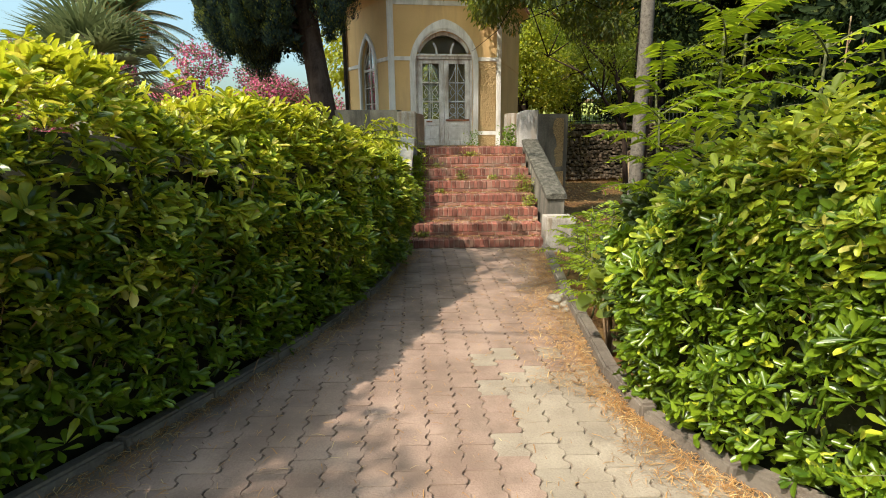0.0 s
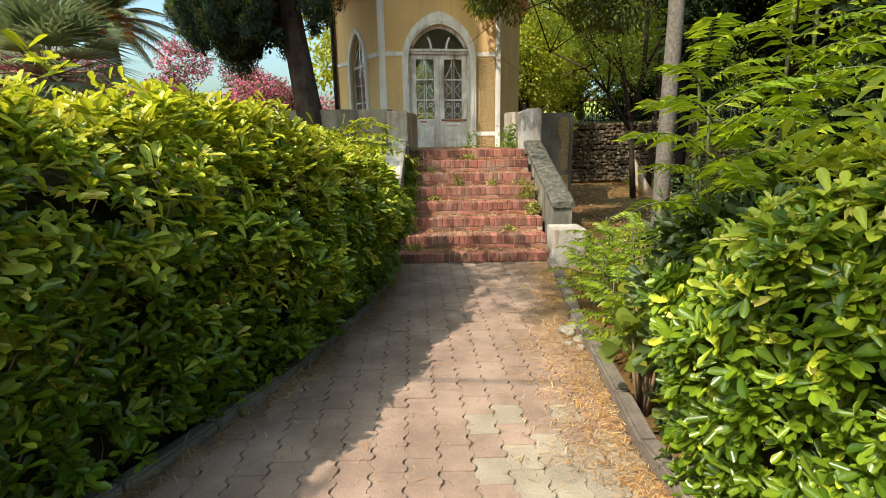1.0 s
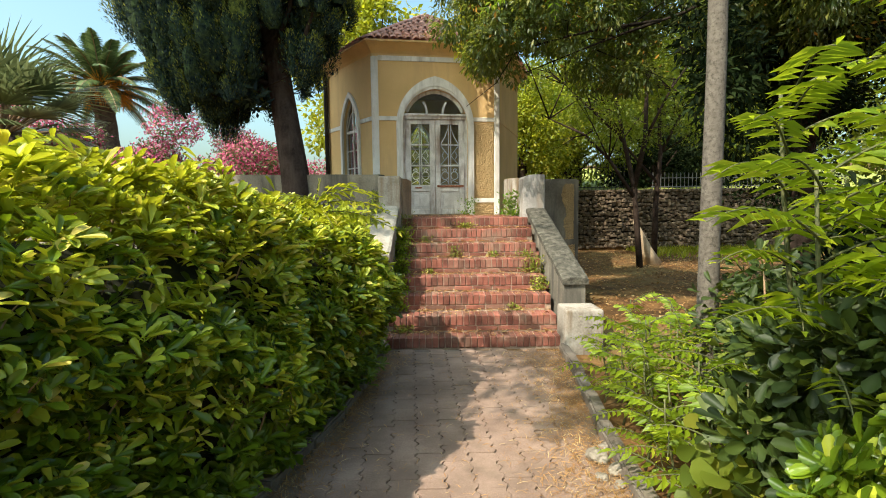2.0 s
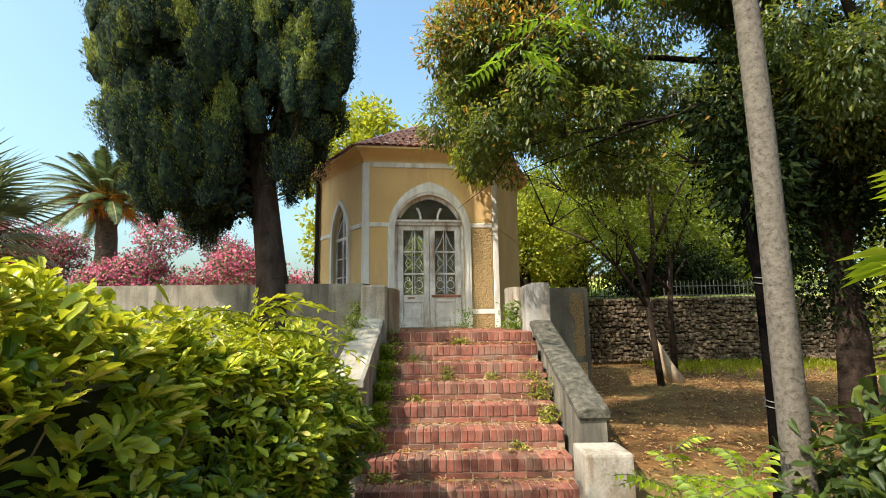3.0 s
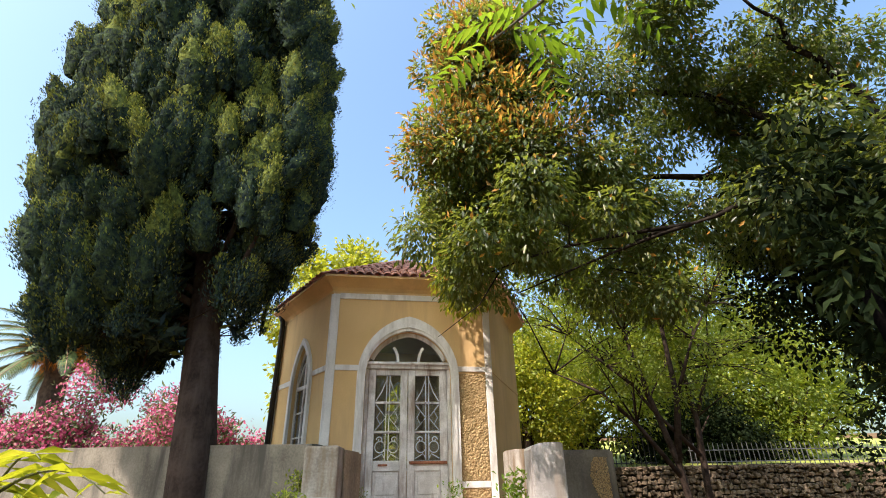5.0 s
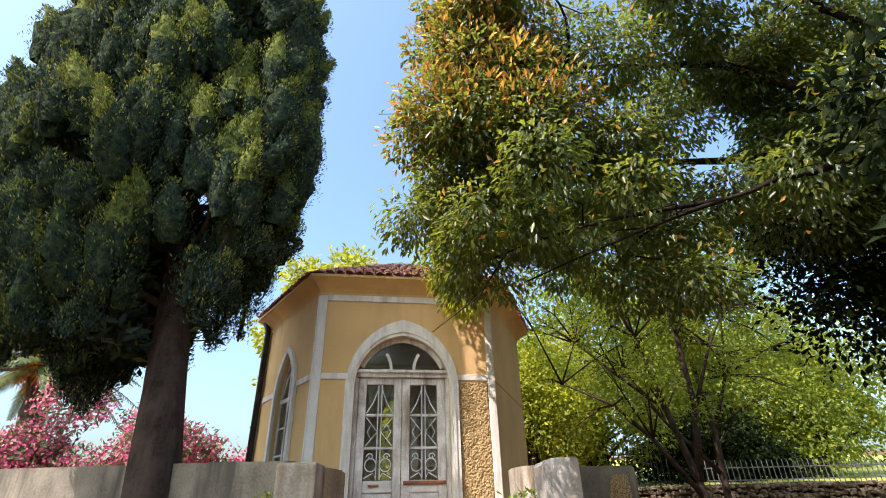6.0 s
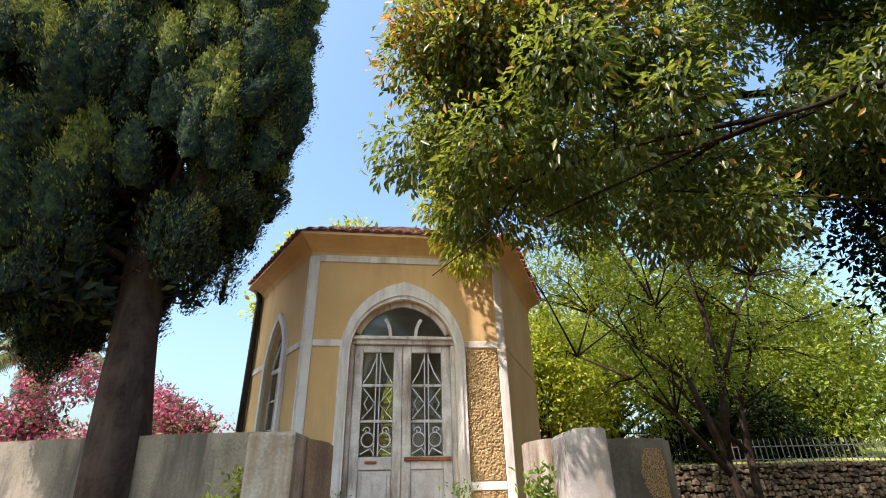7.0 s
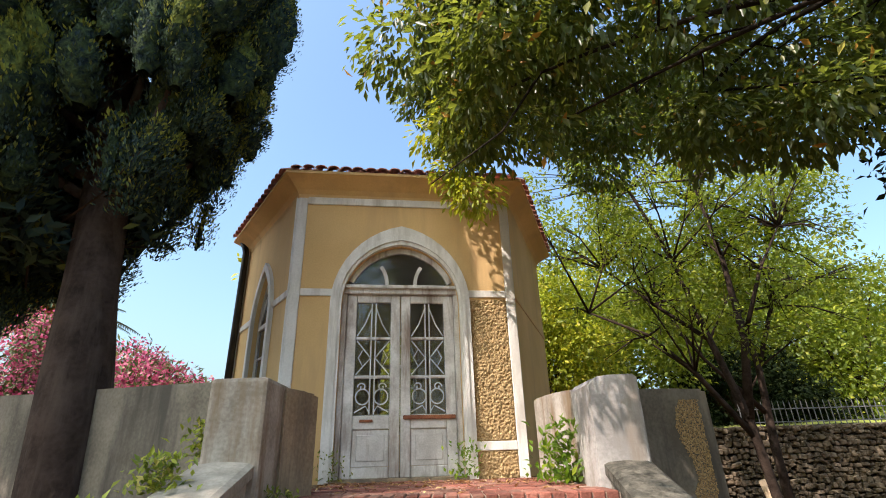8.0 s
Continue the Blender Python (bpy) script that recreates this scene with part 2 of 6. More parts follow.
# Shrub green with the shade they stand in put into the colour.
M_SHADE = leaf_mat("shaded_shrub_leaf", (0.016, 0.034, 0.006), (0.06, 0.092, 0.014), (0.13, 0.16, 0.02), 0.55, 0.28, (0.16, 0.20, 0.01), 0.12)
M_THIN = leaf_mat("thin_tree_leaf", (0.065, 0.105, 0.010), (0.18, 0.235, 0.020), (0.32, 0.33, 0.04), 0.5, 0.5, (0.38, 0.43, 0.02), 0.14)
# Dark evergreen leaf, lowered further so that its colour stands for shade.
M_DARK = leaf_mat("shaded_dark_leaf", (0.005, 0.011, 0.003), (0.015, 0.026, 0.006), (0.05, 0.06, 0.014), 0.75, 0.2, None, 0.08, 0.1)
M_OLEAF = leaf_mat("oleander_leaf", (0.06, 0.10, 0.03), (0.16, 0.18, 0.06), None, 0.5, 0.3)
M_PINK = leaf_mat("oleander_bloom", (0.40, 0.045, 0.13), (0.60, 0.15, 0.25), (0.52, 0.30, 0.24), 0.6, 0.35)
M_PALM = leaf_mat("palm_leaf", (0.04, 0.07, 0.022), (0.13, 0.175, 0.06), None, 0.4, 0.25)
M_PALMF = leaf_mat("fan_palm_leaf", (0.09, 0.12, 0.05), (0.24, 0.28, 0.12), None, 0.4, 0.3)
M_FRUIT = mat("orange_fruit_stalks", (0.60, 0.24, 0.02), (0.75, 0.38, 0.05), 0.6, 8, 40, 0.2)
M_GRASS = leaf_mat("weed_leaf", (0.11, 0.16, 0.015), (0.30, 0.34, 0.03), (0.45, 0.40, 0.10), 0.5, 0.4, None, 0.15)
M_GLASS = glass_mat("window_glass", (0.86, 0.87, 0.84), dust=0.05)
M_GLASSR = glass_mat("bright_window_glass", (0.35, 0.40, 0.48), 0.03, 6.0, 0.05)
M_INTERIOR = mat("dim_interior_plaster", (0.45, 0.40, 0.33), (0.60, 0.55, 0.46), 0.95, 3, 40, 0.2)


# ---- mesh helpers ----
def mesh_of(name, verts, faces, material, smooth=False):
    me = bpy.data.meshes.new(name)
    me.from_pydata([tuple(v) for v in verts], [], faces)
    me.materials.append(material)
    if smooth:
        me.polygons.foreach_set("use_smooth", [True] * len(me.polygons))
    me.update()
    return me


def thing(name, data, label, category, group="", kind="", at=None):
    ob = new(name, data)
    if at is not None:
        ob.matrix_basis = at
    return tagged(ob, label, category, group, kind)


def child(name, data, parent, label="", kind=""):
    ob = new(name, data)
    ob.parent = parent
    return tagged(ob, label, kind=kind)


def box_bm(x0, x1, y0, y1, z0, z1, bevel=0.0, seg=2, rough=0.0, seed=0):
    bm = bmesh.new()
    bmesh.ops.create_cube(bm, size=1)
    for v in bm.verts:
        v.co = Vector((x0 + (v.co.x + 0.5) * (x1 - x0), y0 + (v.co.y + 0.5) * (y1 - y0), z0 + (v.co.z + 0.5) * (z1 - z0)))
    if bevel:
        bmesh.ops.bevel(bm, geom=bm.edges[:], offset=bevel, segments=seg, profile=0.6, affect="EDGES")
    if rough:
        wobble(bm, rough, seed)
    return bm


def wobble(bm, amount, seed=0, scale=2.0):
    for v in bm.verts:
        v.co += noise.noise_vector(v.co * scale + Vector((seed * 7.3, seed * 3.1, seed))) * amount


def bm_mesh(name, bm, material, smooth=False):
    me = bpy.data.meshes.new(name)
    bmesh.ops.recalc_face_normals(bm, faces=bm.faces[:])
    bm.to_mesh(me)
    bm.free()
    me.materials.append(material)
    if smooth:
        me.polygons.foreach_set("use_smooth", [True] * len(me.polygons))
    return me


def prism(poly, y0, y1, bm=None):
    """A closed solid from an outline in x and z, between two depths."""
    bm = bm or bmesh.new()
    a = [bm.verts.new((x, y0, z)) for x, z in poly]
    b = [bm.verts.new((x, y1, z)) for x, z in poly]
    bm.faces.new(a)
    bm.faces.new(b[::-1])
    n = len(poly)
    for i in range(n):
        j = (i + 1) % n
        bm.faces.new((a[j], a[i], b[i], b[j]))
    return bm


def slab(poly, z0, z1, bm=None):
    """A closed solid from an outline in x and y, between two heights."""
    bm = bm or bmesh.new()
    a = [bm.verts.new((x, y, z0)) for x, y in poly]
    b = [bm.verts.new((x, y, z1)) for x, y in poly]
    bm.faces.new(a[::-1])
    bm.faces.new(b)
    n = len(poly)
    for i in range(n):
        j = (i + 1) % n
        bm.faces.new((a[i], a[j], b[j], b[i]))
    return bm


def tube(points, radii, sides=8, bm=None, bumpy=0.0):
    """A tapered limb along points."""
    bm = bm or bmesh.new()
    pts = [Vector(p) for p in points]
    rings = []
    ref = Vector((0.31, 0.77, 0.2))
    for i, p in enumerate(pts):
        d = (pts[min(i + 1, len(pts) - 1)] - pts[max(i - 1, 0)]).normalized()
        u = d.cross(ref).normalized()
        w = d.cross(u)
        ring = []
        for k in range(sides):
            a = 2 * math.pi * k / sides
            r = radii[i] * (1 + bumpy * noise.noise(Vector((p.x * 3 + math.cos(a) * 2, p.y * 3 + math.sin(a) * 2, p.z * 1.2))))
            ring.append(bm.verts.new(p + (u * math.cos(a) + w * math.sin(a)) * r))
        rings.append(ring)
    for a, b in zip(rings, rings[1:]):
        for k in range(sides):
            bm.faces.new((a[k], a[(k + 1) % sides], b[(k + 1) % sides], b[k]))
    bm.faces.new(rings[0][::-1])
    bm.faces.new(rings[-1])
    return bm


# leaf outlines: along, across, lift
LEAF4 = ([(0, 0, 0), (0.45, -0.5, 0.08), (0.45, 0, 0), (0.45, 0.5, 0.08), (1, 0, -0.08)], [(0, 2, 1), (0, 3, 2), (1, 2, 4), (2, 3, 4)])
LEAFO = ([(0, 0, 0), (0.36, -0.27, 0.06), (0.72, -0.5, 0.08), (0.94, -0.3, 0.03), (1, 0, -0.05), (0.94, 0.3, 0.03), (0.72, 0.5, 0.08), (0.36, 0.27, 0.06)],
         [(0, 4, 3, 2, 1), (0, 7, 6, 5, 4)])
BLADE = ([(0, -0.5, 0), (0, 0.5, 0), (0.5, 0.4, 0.06), (0.5, -0.4, 0.06), (1, 0, -0.1)], [(0, 1, 2, 3), (3, 2, 4)])
FOLD = ([(0, 0, 0), (0.5, -0.5, 0.08), (0.5, 0.5, 0.08), (1, 0, -0.08)], [(0, 3, 1), (0, 2, 3)])


def unit(v):
    return v / np.maximum(np.linalg.norm(v, axis=1, keepdims=True), 1e-9)


def leaf_mesh(name, P, D, U, length, width, material, shape=LEAF4):
    """Many leaves in one mesh: foot P, axis D, upper side U, with sizes."""
    tv, tf = np.array(shape[0]), shape[1]
    P, D = np.asarray(P, float), unit(np.asarray(D, float))
    S = unit(np.cross(D, U))
    Nn = np.cross(S, D)
    length, width = np.broadcast_to(length, len(P)), np.broadcast_to(width, len(P))
    V = (P[:, None] + D[:, None] * (tv[None, :, 0:1] * length[:, None, None]) + S[:, None] * (tv[None, :, 1:2] * width[:, None, None])
         + Nn[:, None] * (tv[None, :, 2:3] * length[:, None, None])).reshape(-1, 3)
    k = len(tv)
    lens = np.array([len(f) for f in tf])
    flat = np.concatenate([np.array(f) for f in tf])
    loops = (flat[None] + (np.arange(len(P)) * k)[:, None]).ravel()
    tot = np.tile(lens, len(P))
    starts = np.concatenate([[0], np.cumsum(tot)[:-1]])
    me = bpy.data.meshes.new(name)
    me.vertices.add(len(V)), me.loops.add(len(loops)), me.polygons.add(len(tot))
    me.vertices.foreach_set("co", V.ravel().astype(np.float32))
    me.loops.foreach_set("vertex_index", loops.astype(np.int32))
    me.polygons.foreach_set("loop_start", starts.astype(np.int32))
    me.polygons.foreach_set("loop_total", tot.astype(np.int32))
    me.materials.append(material)
    me.polygons.foreach_set("use_smooth", [True] * len(me.polygons))
    me.update(calc_edges=True)
    return me


def rand_dirs(n):
    return unit(rng.normal(size=(n, 3)))


def rosettes(C, out, per, size, wide, material, name, spread=0.9, shape=LEAFO, jitter=0.03):
    """Whorls of leaves round the twig ends C that point along out."""
    n = len(C)
    C2, O2 = np.repeat(C, per, 0), np.repeat(unit(out), per, 0)
    R = rand_dirs(n * per)
    side = unit(R - O2 * (R * O2).sum(1, keepdims=True))
    lift = rng.uniform(0.0, 0.9, (n * per, 1))
    D = unit(side * spread + O2 * lift)
    L = size * rng.uniform(0.65, 1.2, n * per)
    return leaf_mesh(name, C2 + rng.normal(0, jitter, (n * per, 3)), D, O2 + 0.25 * rand_dirs(n * per), L, L * wide, material, shape)


def crown_points(blobs, n, shell=0.55):
    """Points in a union of ellipsoid clumps, thicker towards the skin. Also the way out of the clump."""
    w = np.array([b[3] * b[4] * b[5] for b in blobs]) ** 0.75
    pick = rng.choice(len(blobs), n, p=w / w.sum())
    B = np.array(blobs)[pick]
    d = rand_dirs(n)
    r = shell + (1 - shell) * rng.random((n, 1)) ** 0.6
    r *= 1 + 0.12 * rng.normal(size=(n, 1))
    return B[:, :3] + d * r * B[:, 3:6], d


def tree(name, label, category, foot, trunk_pts, trunk_r, limbs, blobs, n, size, wide, bark, leafm, shape=FOLD, droop=0.3, extra=None, group="", shell=0.55, sides=9):
    t = thing(name, None, label, category, group, at=Matrix.Translation(foot))
    child("trunk", bm_mesh("trunk", tube(trunk_pts, trunk_r, sides, bumpy=0.12), bark, True), t)
    if limbs:
        bm = bmesh.new()
        for pts, r0, r1 in limbs:
            if r0 > 0.03:
                child("limb", bm_mesh("limb", tube(pts, list(np.linspace(r0, r1, len(pts))), 6, None, 0.1), bark, True), t)
            else:
                tube(pts, list(np.linspace(r0, r1, len(pts))), 5, bm, 0.1)
        if bm.verts:
            child("fine_branching", bm_mesh("fine_branching", bm, bark, True), t, kind="stuff")
    P, d = crown_points(blobs, n, shell)
    D = unit(d + 0.9 * rand_dirs(n) + np.array([0, 0, -droop]))
    L = size * rng.uniform(0.6, 1.3, n)
    child("crown", leaf_mesh("crown", P, D, d + np.array([0, 0, 0.6]) + 0.5 * rand_dirs(n), L, L * wide, leafm, shape), t, kind="stuff")
    if extra:
        frac, em = extra
        k = int(n * frac)
        P, d = crown_points(blobs, k, 0.85)
        L = size * rng.uniform(0.6, 1.2, k)
        child("young_growth", leaf_mesh("young_growth", P, unit(d + 0.7 * rand_dirs(k) + np.array([0, 0, 0.5])), d + 0.4 * rand_dirs(k), L, L * wide, em, shape), t, kind="stuff")
    return t


def clumps(c, radii, k, size, seed=1):
    """k small clumps spread over an ellipsoid's skin and inside, for an uneven crown."""
    g = np.random.default_rng(seed)
    d = unit(g.normal(size=(k, 3)))
    p = np.array(c) + d * np.array(radii) * g.uniform(0.35, 1.0, (k, 1))
    s = size * g.uniform(0.6, 1.35, (k, 1)) * np.array([[1, 1, 0.8]])
    return [tuple(a) + tuple(b) for a, b in zip(p, s)]


# ---- the ground ----
def ground_height(x, y):
    """Level garden, a raised terrace behind the stone wall, land falling away far off."""
    if y > 19.2 and x > 3.5:
        return 2.0 + 0.10 * min(y - 19.2, 40)
    return -0.03


def build_ground():
    xs = sorted(set([-400, -120, -60, -30, -18] + [i * 1.0 for i in range(-12, 25)] + [3.4, 3.6, 30, 45, 80, 160, 400]))
    ys = sorted(set([-200, -40, -12] + [i * 1.0 for i in range(-6, 19)] + [19.05, 19.25, 20, 21, 22, 24, 26, 30, 36, 45, 60, 100, 200, 500]))
    vs, fs, at = [], [], {}
    for y in ys:
        for x in xs:
            at[x, y] = len(vs)
            vs.append((x, y, ground_height(x, y) + 0.02 * noise.noise(Vector((x, y, 0)))))
    for y0, y1 in zip(ys, ys[1:]):
        for x0, x1 in zip(xs, xs[1:]):
            fs.append((at[x0, y0], at[x1, y0], at[x1, y1], at[x0, y1]))
    thing("ground", mesh_of("ground", vs, fs, M_SOIL), "dry brown soil of a garden with fallen leaves", "ground", kind="structure")
    vs, fs = [], []
    for i in range(13):
        for j in range(9):
            x, y = 3.7 + i * 2.2, 19.3 + j * 3.0
            vs.append((x, y, ground_height(x, y) + 0.05 + 0.05 * noise.noise(Vector((x, y, 3)))))
    for i in range(12):
        for j in range(8):
            a = i * 9 + j
            fs.append((a, a + 9, a + 10, a + 1))
    thing("meadow", mesh_of("meadow", vs, fs, M_MEADOW), "sunlit green grass slope behind the stone wall", "meadow", kind="structure")


build_ground()

# kerb lines of the path, as x by y
KERB_L = [(-1.0, -3.6), (1.0, -2.75), (2.0, -2.32), (2.7, -1.98), (3.19, -1.72), (4.02, -1.36), (4.73, -1.08), (6.0, -0.78), (7.0, -0.66), (7.75, -0.60)]
KERB_R = [(-1.0, 4.2), (1.0, 3.1), (1.8, 2.1), (2.3, 1.45), (2.7, 1.15), (2.96, 1.02), (3.28, 0.91), (3.77, 0.90), (4.35, 0.97), (5.5, 1.05), (6.6, 1.2), (7.6, 1.3)]


def kx(line, y):
    return float(np.interp(y, [p[0] for p in line], [p[1] for p in line]))


def ribbon(name, line, side, width, z0, z1, material, step=0.5):
    """Kerb stones laid one by one along a line."""
    root = thing(name, None, "low weathered stone kerb along the paved path", "kerb", kind="structure")
    ys, y = [], line[0][0]
    while y < line[-1][0]:
        ys.append(y)
        y += step * (1 if abs(kx(line, y + 0.4) - kx(line, y)) < 0.4 else 0.4)
    for i, (a, b) in enumerate(zip(ys, ys[1:] + [line[-1][0]])):
        if b - a < 0.05:
            continue
        b -= 0.012
        p = [(kx(line, a), a), (kx(line, b), b), (kx(line, b) + side * width, b), (kx(line, a) + side * width, a)]
        bm = slab(p if side < 0 else p[::-1], z0, z1 + 0.012 * math.sin(i * 2.7))
        bmesh.ops.bevel(bm, geom=bm.edges[:], offset=0.015, segments=2, affect="EDGES")
        child("kerb_stone", bm_mesh("kerb_stone", bm, material), root)
    return root


ribbon("kerb_1", KERB_L, -1, 0.10, -0.05, 0.07, M_KERB)
ribbon("kerb_2", KERB_R, 1, 0.10, -0.05, 0.09, M_KERB)

bed = []
for y in np.linspace(-1, 7.75, 30):
    bed.append((kx(KERB_L, y), y))
right = [(kx(KERB_R, y), y) for y in np.linspace(7.6, -1, 30)]
path_bed = thing("path_bed", bm_mesh("path_bed", slab((bed + right)[::-1], -0.06, -0.012), M_SAND), "sandy joints of the paved path", "path", kind="structure")

# ---- the brick stairs ----
STEP_Y = [7.74, 8.0, 8.3, 8.6, 8.9, 9.2, 9.5, 9.8]
STEP_Z = [0.12, 0.31, 0.50, 0.69, 0.88, 1.07, 1.26, 1.42]
ST_X0, ST_X1 = -0.64, 1.38
LAND = 1.42


def build_stairs():
    bm = bmesh.new()
    prof = [(STEP_Y[0] + 0.012, -0.2)]
    for y, z in zip(STEP_Y, STEP_Z):
        prof += [(y + 0.012, prof[-1][1] if len(prof) > 1 else -0.2), (y + 0.012, z - 0.012)]
    prof = prof[1:] + [(11.9, LAND - 0.012), (11.9, -0.2)]
    a = [bm.verts.new((ST_X0, y, z)) for y, z in prof]
    b = [bm.verts.new((ST_X1, y, z)) for y, z in prof]
    bm.faces.new(a[::-1])
    bm.faces.new(b)
    for i in range(len(prof)):
        j = (i + 1) % len(prof)
        bm.faces.new((a[i], a[j], b[j], b[i]))
    return thing("brick_stairs", bm_mesh("mortar_core", bm, M_MORTAR), "worn red brick garden stairs with weeds in the joints", "stairs", kind="structure")


stairs = build_stairs()


# ---- parapets, piers and garden walls ----
def block(name, label, category, bm, material, kind="structure", smooth=False):
    return thing(name, bm_mesh(name, bm, material, smooth), label, category, kind=kind)


def wall_between(name, label, a, b, thick, z0, za, zb, material, bevel=0.02, rough=0.006):
    """A straight wall from a to b in plan, with a sloping top."""
    A, B = Vector((*a, 0)), Vector((*b, 0))
    d = (B - A).normalized()
    n = Vector((-d.y, d.x, 0)) * thick / 2
    bm = bmesh.new()
    k = max(2, int((B - A).length / 0.25))
    rows = []
    for i in range(k + 1):
        c = A.lerp(B, i / k)
        zt = za + (zb - za) * i / k
        rows.append([bm.verts.new(c + n * s + Vector((0, 0, z))) for s, z in ((1, z0), (1, (z0 + zt) / 2), (1, zt), (-1, zt), (-1, (z0 + zt) / 2), (-1, z0))])
    for r, q in zip(rows, rows[1:]):
        for j in range(6):
            bm.faces.new((r[j], q[j], q[(j + 1) % 6], r[(j + 1) % 6]))
    bm.faces.new(rows[0])
    bm.faces.new(rows[-1][::-1])
    top = [e for e in bm.edges if min(v.co.z for v in e.verts) > min(za, zb) - 0.02]
    bmesh.ops.bevel(bm, geom=top, offset=bevel, segments=2, affect="EDGES")
    wobble(bm, rough, 3)
    return block(name, label, "wall", bm, material)


def parapet(name, x0, x1, lo, hi, cap, body, label):
    """A sloping stair parapet: body and a cap, lichen-grey with painted leaf shade on the right."""
    root = thing(name, None, label, "parapet", kind="structure")
    bm = bmesh.new()
    prof = [(lo[0] + 0.03, -0.1), (hi[0], -0.1), (hi[0], hi[1] - 0.06), (lo[0] + 0.03, lo[1] - 0.06)]
    for pts, xa, xb in ((prof, x0 + 0.03, x1 - 0.03),):
        a = [bm.verts.new((xa, y, z)) for y, z in pts]
        b = [bm.verts.new((xb, y, z)) for y, z in pts]
        bm.faces.new(a), bm.faces.new(b[::-1])
        for i in range(4):
            j = (i + 1) % 4
            bm.faces.new((a[j], a[i], b[i], b[j]))
    child("body", bm_mesh("body", bm, body), root)
    bm = bmesh.new()
    k = 12
    rows = []
    for i in range(k + 1):
        y, z = lo[0] + (hi[0] - lo[0]) * i / k, lo[1] + (hi[1] - lo[1]) * i / k
        rows.append([bm.verts.new(p) for p in ((x0, y, z - 0.07), (x0, y, z - 0.01), (x0 + 0.03, y, z + 0.005), ((x0 + x1) / 2, y, z + 0.012), (x1 - 0.03, y, z + 0.005), (x1, y, z - 0.01), (x1, y, z - 0.07))])
    for r, q in zip(rows, rows[1:]):
        for j in range(7):
            bm.faces.new((r[j], q[j], q[(j + 1) % 7], r[(j + 1) % 7]))
    bm.faces.new(rows[0]), bm.faces.new(rows[-1][::-1])
    wobble(bm, 0.008, 5, 5)
    child("cap", bm_mesh("cap", bm, cap), root, "worn cement cap")
    return root


parapet("stair_parapet_1", -0.94, -0.60, (7.95, 1.06), (9.66, 1.63), M_CAPW, M_CONCW, "sloping whitewashed stair parapet with a worn cement cap")
# The right body's darker render paints in the canopy shade on it.
parapet("stair_parapet_2", 1.40, 1.71, (7.86, 0.76), (10.2, 1.58), M_CAP, M_CONCG, "sloping stair parapet with a lichen-grey cement cap, dappled shade in its colour")
block("foot_pier", "low square rendered pier at the foot of the stairs", "pier", box_bm(1.35, 1.77, 7.5, 7.92, -0.1, 0.47, 0.025, 2, 0.012, 2), M_CONCW)
block("gate_pier_1", "whitewashed stair pier with a flat worn top", "pier", box_bm(-0.90, -0.575, 9.60, 10.02, -0.1, 2.06, 0.025, 2, 0.012, 1), M_CONCW)


def rounded_pier(x0, x1, y0, y1, z1):
    prof = [(x0, 0), (x0, z1 - 0.06), (x0 + 0.03, z1 - 0.025), (x0 + 0.09, z1 - 0.005), (x0 + 0.15, z1), (x1 - 0.03, z1), (x1, z1 - 0.02), (x1, 0)]
    bm = prism(prof, y0, y1)
    bmesh.ops.bevel(bm, geom=[e for e in bm.edges if abs(e.verts[0].co.y - e.verts[1].co.y) < 1e-4], offset=0.015, segments=2, affect="EDGES")
    wobble(bm, 0.01, 4)
    return bm


block("gate_pier_2", "whitewashed stair pier with a rounded shoulder", "pier", rounded_pier(1.36, 1.71, 10.12, 10.55, 2.09), M_PIERW)
wall_between("landing_wall_1", "stained low wall beside the landing", (-0.655, 9.95), (-0.53, 10.24), 0.20, 0.0, 2.04, 2.03, M_CONC)
wall_between("landing_wall_2", "stained low wall beside the landing, white edged", (1.50, 10.5), (1.35, 11.60), 0.18, 0.0, 2.06, 2.10, M_CONCW)
wall_between("garden_wall_1", "long rendered garden wall with dark water stains", (-0.88, 10.12), (-9.5, 13.72), 0.24, -0.1, 2.11, 2.37, M_CONCG)
# Dark render here stands for stains and for the pier's shadow, painted in.
wall_between("garden_wall_2", "short rendered garden wall with bare pebbledash", (1.635, 10.545), (2.36, 10.776), 0.30, -0.1, 2.03, 2.04, M_CONCG)

d_ = Vector((0.953, 0.303, 0)).normalized()
n_ = Vector((d_.y, -d_.x, 0))


